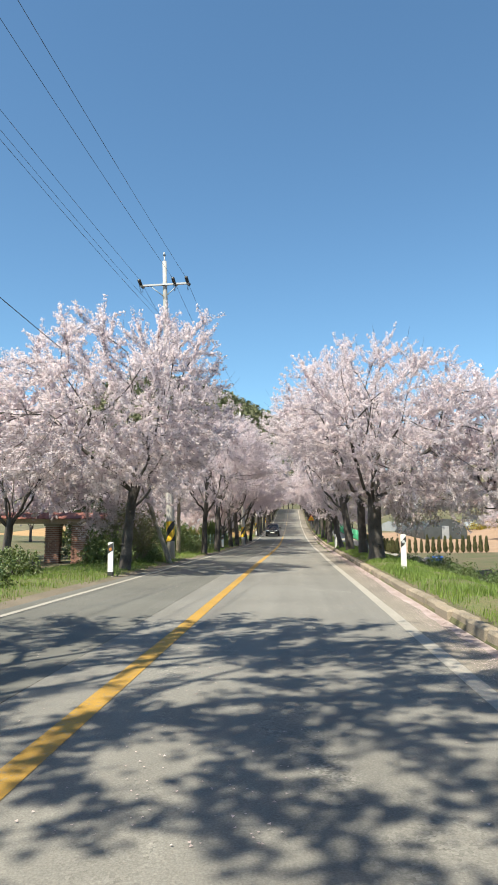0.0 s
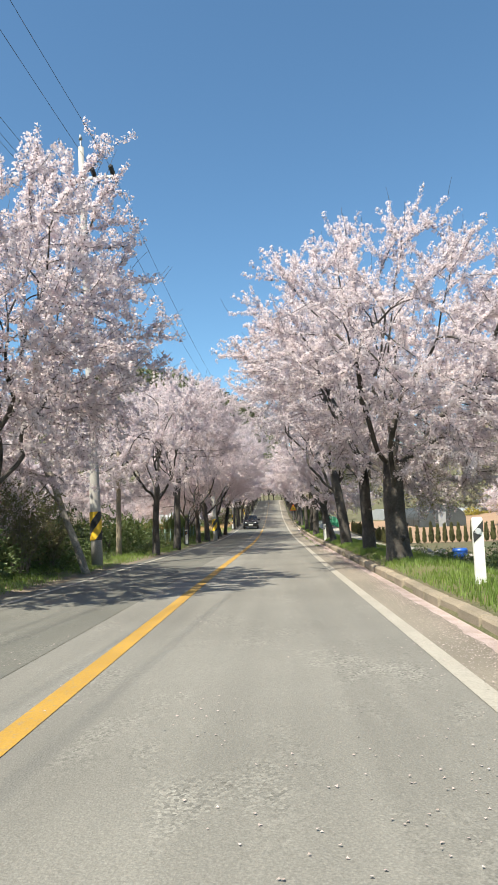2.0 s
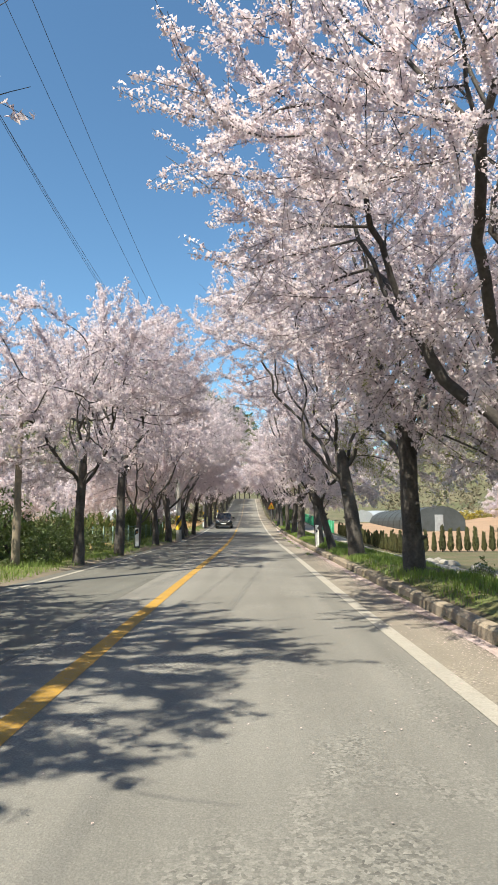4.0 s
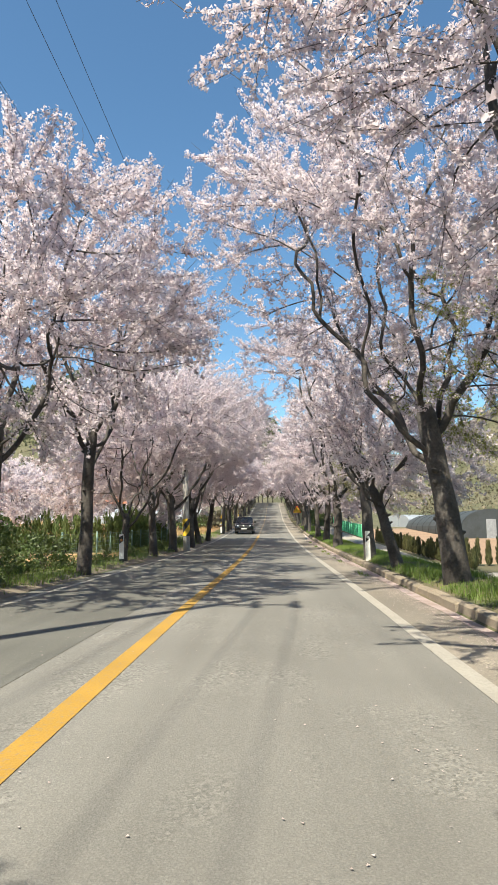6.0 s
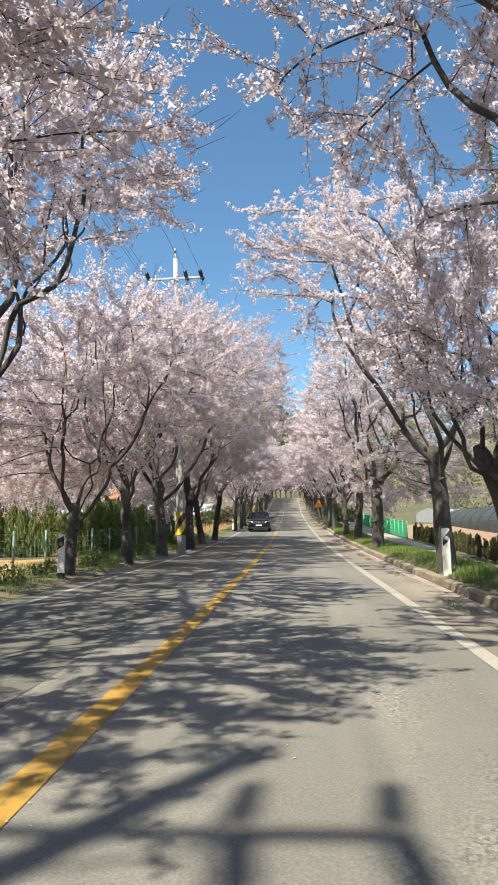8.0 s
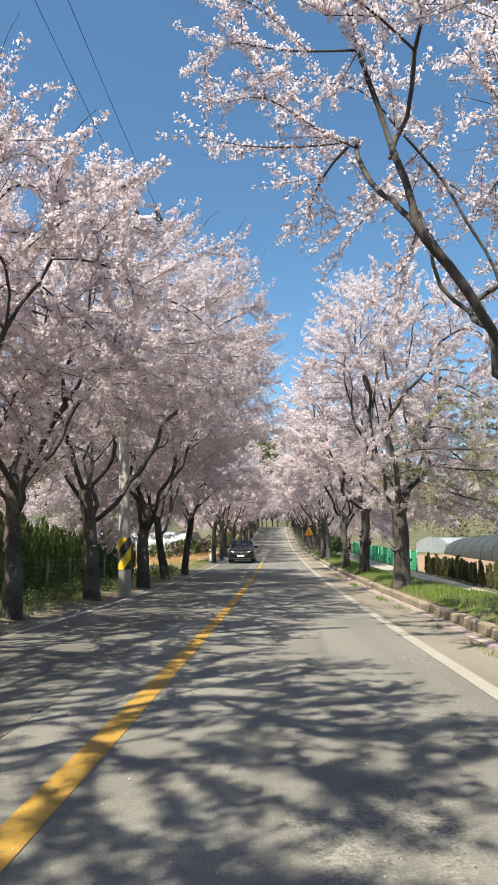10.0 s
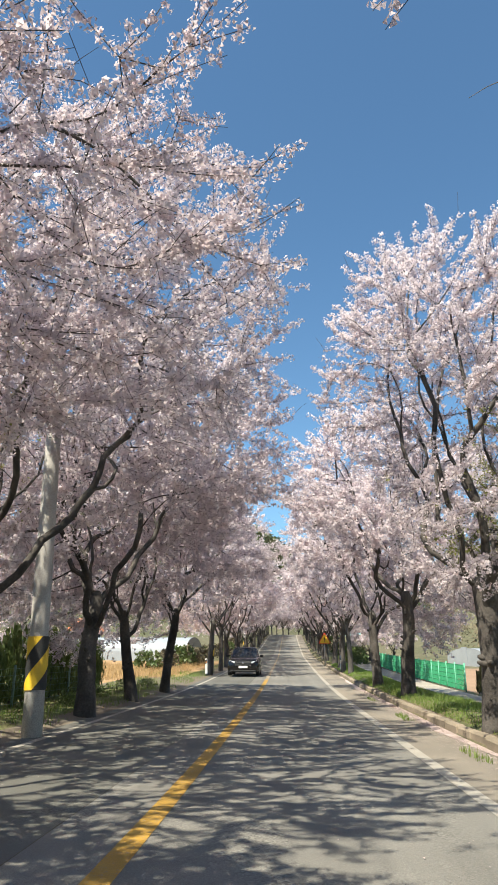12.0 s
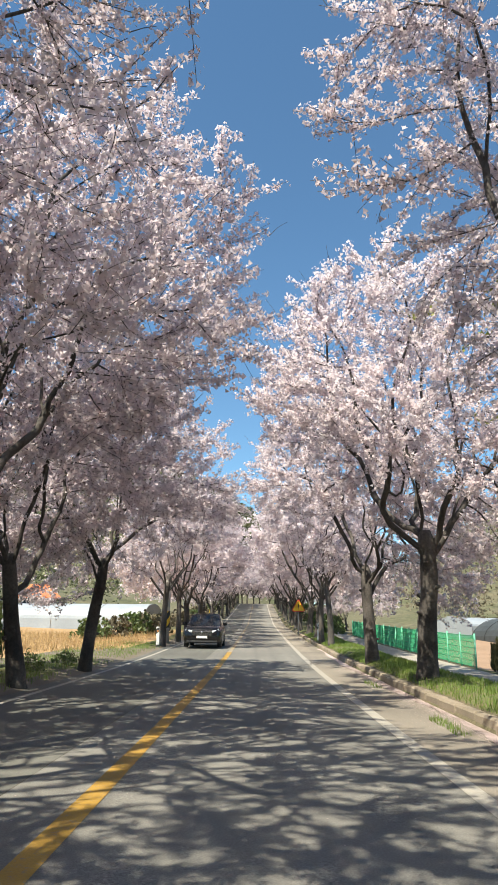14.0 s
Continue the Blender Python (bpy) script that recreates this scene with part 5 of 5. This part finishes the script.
def car(x, y):
    c = new("car")
    tagged(c, "black sport utility car with slim lit-white headlamps on the road", "car")

    def section(yy, half, low, high, tuck=0.9, shoulder=0.6):
        mid = low + (high - low) * shoulder
        return [(-half * 0.93, yy, low), (-half, yy, low + 0.12), (-half, yy, mid), (-half * tuck, yy, high - 0.02), (-half * tuck * 0.7, yy, high), (0, yy, high + 0.02),
                (half * tuck * 0.7, yy, high), (half * tuck, yy, high - 0.02), (half, yy, mid), (half, yy, low + 0.12), (half * 0.93, yy, low)]
    body = [section(-2.32, 0.72, 0.36, 0.72, 0.92), section(-2.26, 0.84, 0.26, 0.86, 0.93), section(-2.1, 0.91, 0.22, 0.95, 0.93), section(-1.6, 0.93, 0.22, 1.02, 0.92), section(-0.95, 0.935, 0.22, 1.08, 0.95),
            section(0.5, 0.935, 0.22, 1.10, 0.96), section(1.7, 0.93, 0.24, 1.12, 0.95), section(2.2, 0.88, 0.30, 1.08, 0.94), section(2.32, 0.80, 0.40, 0.98, 0.93)]
    part("body", loft(body, CAR_PAINT, "body"), c)

    def cabin(yy, half, high):
        return [(-half, yy, 1.04), (-half * 0.80, yy, high - 0.05), (-half * 0.66, yy, high), (half * 0.66, yy, high), (half * 0.80, yy, high - 0.05), (half, yy, 1.04)]
    part("roof", loft([cabin(-0.22, 0.82, 1.58), cabin(0.1, 0.86, 1.66), cabin(1.2, 0.86, 1.66), cabin(1.85, 0.82, 1.55), cabin(2.2, 0.78, 1.15)], CAR_PAINT, "roof"), c)
    ws = [(-0.80, -1.02, 1.06), (0.80, -1.02, 1.06), (0.64, -0.245, 1.575), (-0.64, -0.245, 1.575)]
    part("windscreen", mesh_from("windscreen", ws + [(a, b + 0.03, z - 0.02) for a, b, z in ws], [(0, 1, 2, 3), (7, 6, 5, 4), (0, 4, 5, 1), (1, 5, 6, 2), (2, 6, 7, 3), (3, 7, 4, 0)], CAR_GLASS), c, "dark windscreen")
    for sx in (-1, 1):
        pl = [(sx * 0.80, -1.02, 1.05), (sx * 0.64, -0.245, 1.575), (sx * 0.70, -0.2, 1.575), (sx * 0.87, -0.85, 1.05)]
        part("pillar", mesh_from("pillar", pl + [(a * 0.96, b + 0.04, z - 0.03) for a, b, z in pl], [(0, 1, 2, 3), (7, 6, 5, 4), (0, 4, 5, 1), (1, 5, 6, 2), (2, 6, 7, 3), (3, 7, 4, 0)], CAR_PAINT), c)
        side = [(sx * 0.872, -0.75, 1.10), (sx * 0.872, 1.9, 1.12), (sx * 0.735, 1.6, 1.55), (sx * 0.735, -0.1, 1.57)]
        part("side_window", mesh_from("side_window", side + [(a * 0.97, b, z) for a, b, z in side], [(0, 1, 2, 3), (7, 6, 5, 4), (0, 4, 5, 1), (1, 5, 6, 2), (2, 6, 7, 3), (3, 7, 4, 0)], CAR_GLASS), c, "dark side glass")
        lamp = part("headlight", box("headlight", 0.36, 0.10, 0.10, LAMP_LENS, 0.02), c, "slim clear headlight", pose(sx * 0.66, -2.23, 0.74, 0, sx * -14, sx * 22))
        part("fog_light", box("fog_light", 0.16, 0.06, 0.05, LAMP_LENS, 0.01), c, "small clear fog light", pose(sx * 0.66, -2.27, 0.42, 0, 0, sx * 15))
        part("mirror", box("mirror", 0.22, 0.12, 0.15, CAR_PAINT, 0.03), c, "black door mirror", pose(sx * 1.03, -0.72, 1.06))
        for wy in (-1.45, 1.4):
            w = part("wheel", tubes_mesh("wheel", [tube([(-0.11, 0, 0), (-0.09, 0, 0), (0.09, 0, 0), (0.11, 0, 0)], [0.30, 0.36, 0.36, 0.30], 26)], TYRE), c, "", pose(sx * 0.83, wy, 0.36))
            part("rim", tubes_mesh("rim", [tube([(0, 0, 0), (sx * 0.115, 0, 0)], [0.24, 0.22], 20)], STEEL), w)
    part("grille", box("grille", 1.0, 0.07, 0.26, POST_BLACK, 0.03), c, "black grille", pose(0, -2.29, 0.53))
    for i in range(4):
        part("grille_bar", box("grille_bar", 0.94, 0.02, 0.014, CHROME, 0.003), c, "", pose(0, -2.33, 0.57 + i * 0.05))
    part("trim_strip", box("trim_strip", 0.9, 0.03, 0.022, CHROME, 0.004), c, "chrome strip above the grille", pose(0, -2.29, 0.80))
    part("number_plate", box("number_plate", 0.52, 0.02, 0.11, POST_WHITE, 0.004), c, "blank white number plate", pose(0, -2.345, 0.44))
    part("bumper", box("bumper", 1.5, 0.10, 0.12, POST_BLACK, 0.03), c, "dark lower bumper", pose(0, -2.26, 0.24))
    part("badge", tubes_mesh("badge", [tube([(0, -2.335, 0.72), (0, -2.345, 0.72)], [0.06, 0.06], 16)], CHROME), c, "round chrome badge")
    c.matrix_basis = pose(x, y, float(road_z(y)) + 0.003, 0.6, 0, 0)


car(-2.75, 97.0)


# ---- kerb, grass, petals and woods ----
KERB = box("kerb_block", 0.19, 0.996, 0.42, CONCRETE, 0.035)
kerb = tagged(new("kerb"), "row of old stained concrete kerb blocks, some tilted", "kerb", kind="structure")
kr = random.Random(3)
for i in range(128):
    y = -6 + i * 1.0
    x = float(kerb_x(y)) + 0.11
    slant = math.degrees(math.atan2(float(kerb_x(y + 0.5) - kerb_x(y - 0.5)), 1.0))
    part("kerb_block", KERB, kerb, at=pose(x + kr.uniform(-0.015, 0.015), y, float(road_z(y)) - 0.25 + kr.uniform(-0.012, 0.008), kr.uniform(-0.6, 0.6), kr.uniform(-3, 4), -slant + kr.uniform(-0.7, 0.7)))


def tufts(rng, n, xs, ys, tall, where, ground_height=None):
    """Blades of grass as narrow bent triangles, thick where the noise says so."""
    x, y = rng.uniform(*xs, n), rng.uniform(*ys, n)
    keep = where(x, y)
    x, y = x[keep], y[keep]
    patch = np.array([noise.noise(Vector((a * 0.9, b * 0.45, 0))) for a, b in zip(x, y)])
    k = rng.uniform(-0.35, 0.35, len(x)) < patch + 0.22
    x, y, patch = x[k], y[k], patch[k]
    z = (ground_height or land)(x, y)
    h = tall * rng.uniform(0.45, 1.2, len(x)) * (0.8 + 0.6 * patch)
    a, lean = rng.uniform(0, 6.28, len(x)), rng.uniform(0.1, 0.6, len(x))
    w = 0.0075
    p0 = np.stack([x - w * np.cos(a), y - w * np.sin(a), z - 0.02], -1)
    p1 = np.stack([x + w * np.cos(a), y + w * np.sin(a), z - 0.02], -1)
    p2 = np.stack([x - np.sin(a) * lean * h, y + np.cos(a) * lean * h, z + h], -1)
    return np.stack([p0, p1, p2], 1)


grng = np.random.default_rng(77)
right_grass = tufts(grng, 190000, (2.4, 6.0), (4, 112), 0.13, lambda x, y: (x > kerb_x(y) + 0.25) & (x < kerb_x(y) + 2.4))
left_grass = tufts(grng, 95000, (-8.6, -4.7), (4, 100), 0.14, lambda x, y: (x < road_x(y) - 3.65) & (grng.random(len(x)) < np.where(y < 48, 1.0, 0.4)))
gutter_weeds = tufts(grng, 30000, (1.2, 3.2), (42, 80), 0.10, lambda x, y: (np.abs(x - kerb_x(y) + 0.42) < 0.10) & (np.sin(y * 1.9) + np.sin(y * 0.83) > 0.7), lambda x, y: road_z(y))
tagged(part("verge_grass", loose_mesh("verge_grass", right_grass, GRASS)), "uneven fresh green grass on the verge behind the kerb", "grass", kind="stuff")
tagged(part("gutter_weeds", loose_mesh("gutter_weeds", gutter_weeds, GRASS)), "small tufts of weeds growing through the gutter by the kerb", "weeds", kind="stuff")
tagged(part("verge_grass", loose_mesh("verge_grass", left_grass, GRASS)), "patchy green grass and weeds on the verge", "grass", kind="stuff")


def stalks(rng, n, xs, ys, tall):
    x, y = rng.uniform(*xs, n), rng.uniform(*ys, n)
    z = land(x, y)
    h, a = tall * rng.uniform(0.3, 1.1, n), rng.uniform(0, 6.28, n)
    w, b = 0.011, rng.uniform(-0.35, 0.35, (n, 2))
    p0 = np.stack([x - w * np.cos(a), y - w * np.sin(a), z - 0.02], -1)
    p1 = np.stack([x + w * np.cos(a), y + w * np.sin(a), z - 0.02], -1)
    return np.stack([p0, p1, np.stack([x + b[:, 0] * h, y + b[:, 1] * h, z + h], -1)], 1)


tagged(part("dry_stalks", loose_mesh("dry_stalks", stalks(grng, 16000, (-24, -6.6), (90, 112), 0.4), STRAW)), "dry straw-coloured stalks standing in the stubble field", "stalks", kind="stuff")


def fallen(rng, x, y, thin_out=0.3):
    """Petals lying on the asphalt round the given places, in uneven drifts."""
    keep = np.array([noise.noise(Vector((a * 1.5, b * 0.35, 9))) for a, b in zip(x, y)]) > rng.uniform(-1.0 if thin_out < 0.5 else -0.1, thin_out, len(x))
    x, y = x[keep], y[keep]
    z = road_z(y) + 0.006 + rng.uniform(0, 0.006, len(x))
    a = rng.uniform(0, 6.28, len(x))
    s = rng.uniform(0.006, 0.011, len(x))
    c = np.stack([x, y, z], -1)
    u = np.stack([np.cos(a) * s, np.sin(a) * s, rng.uniform(-0.3, 0.3, len(x)) * s], -1)
    v = np.stack([-np.sin(a) * s, np.cos(a) * s, rng.uniform(-0.3, 0.3, len(x)) * s], -1)
    return np.stack([c - u - v * 0.6, c + u - v * 0.6, c + v], 1)


drift_ys = np.arange(2.0, 96.0, 0.06)
edge = np.array([max(0.02, 0.17 + 0.17 * noise.noise(Vector((0.0, y * 0.23, 4))) + 0.05 * noise.noise(Vector((3.0, y * 1.3, 0))) + 0.025 * noise.noise(Vector((9.0, y * 5.0, 0)))) for y in drift_ys])
tagged(part("petal_drift", strip("petal_drift", drift_ys, lambda y: kerb_x(y) - edge, lambda y: kerb_x(y) + 0.01, 0.004, PETAL_DRIFT)), "pink mat of fallen blossom lying in the gutter against the kerb", "petals", kind="stuff")
along_kerb = grng.uniform(3, 84, 110000)
tagged(part("fallen_petals", loose_mesh("fallen_petals", fallen(grng, kerb_x(along_kerb) - 0.02 - grng.exponential(0.16, 110000), along_kerb), PETAL_DRIFT)), "drift of pale pink fallen petals along the kerb", "petals", kind="stuff")
on_road = 3 + 80 * grng.uniform(0, 1, 26000) ** 1.3
tagged(part("scattered_petals", loose_mesh("scattered_petals", fallen(grng, road_x(on_road) + grng.uniform(-3.5, 3.2, 26000), on_road, 0.9), PETAL_DRIFT)), "loose pale petals scattered thinly over the asphalt", "petals", kind="stuff")


def woods(rng, n, cx, cy, wx, wy, least=22, tall=(6, 11), tufts_each=22, leaf=0.2):
    x, y = rng.normal(cx, wx, n), rng.normal(cy, wy, n)
    keep = (land(x, y) > least) & ((np.abs(x) > 24) | (y > 400))
    x, y = x[keep], y[keep]
    z = land(x, y)
    h = rng.uniform(*tall, len(x))
    out = []
    for k in range(tufts_each):
        t = rng.uniform(0, 1, len(x))
        r = h * 0.33 * (1 - t * 0.75)
        a = rng.uniform(0, 6.28, len(x))
        c = np.stack([x + r * np.cos(a), y + r * np.sin(a), z + h * (0.15 + 0.85 * t)], -1)
        s = (h * leaf)[:, None]
        out.append(np.stack([c + rng.normal(0, 0.5, c.shape) * s, c + rng.normal(0, 0.5, c.shape) * s, c + rng.normal(0, 0.5, c.shape) * s], 1))
    return np.concatenate(out)


wood_rng = np.random.default_rng(9)
tagged(part("distant_woods", loose_mesh("distant_woods", woods(wood_rng, 2800, -90, 560, 110, 80, tufts_each=16, leaf=0.24), WOOD_FAR)), "dark green wooded hillside closing the avenue far off", "woods", kind="stuff")
tagged(part("hillside_scrub", loose_mesh("hillside_scrub", woods(wood_rng, 3200, 75, 190, 32, 70, 2.0, (1.2, 3.6), 22, 0.14), [SCRUB_LEAF])), "brown and olive scrub scattered over the low hillside", "scrub", kind="stuff")
tagged(part("hillside_woods", loose_mesh("hillside_woods", woods(wood_rng, 900, -100, 190, 40, 70, 4.0, (3, 7), 44, 0.10), [WOOD_FAR])), "mixed green woods on the low hill behind the farm fields", "woods", kind="stuff")
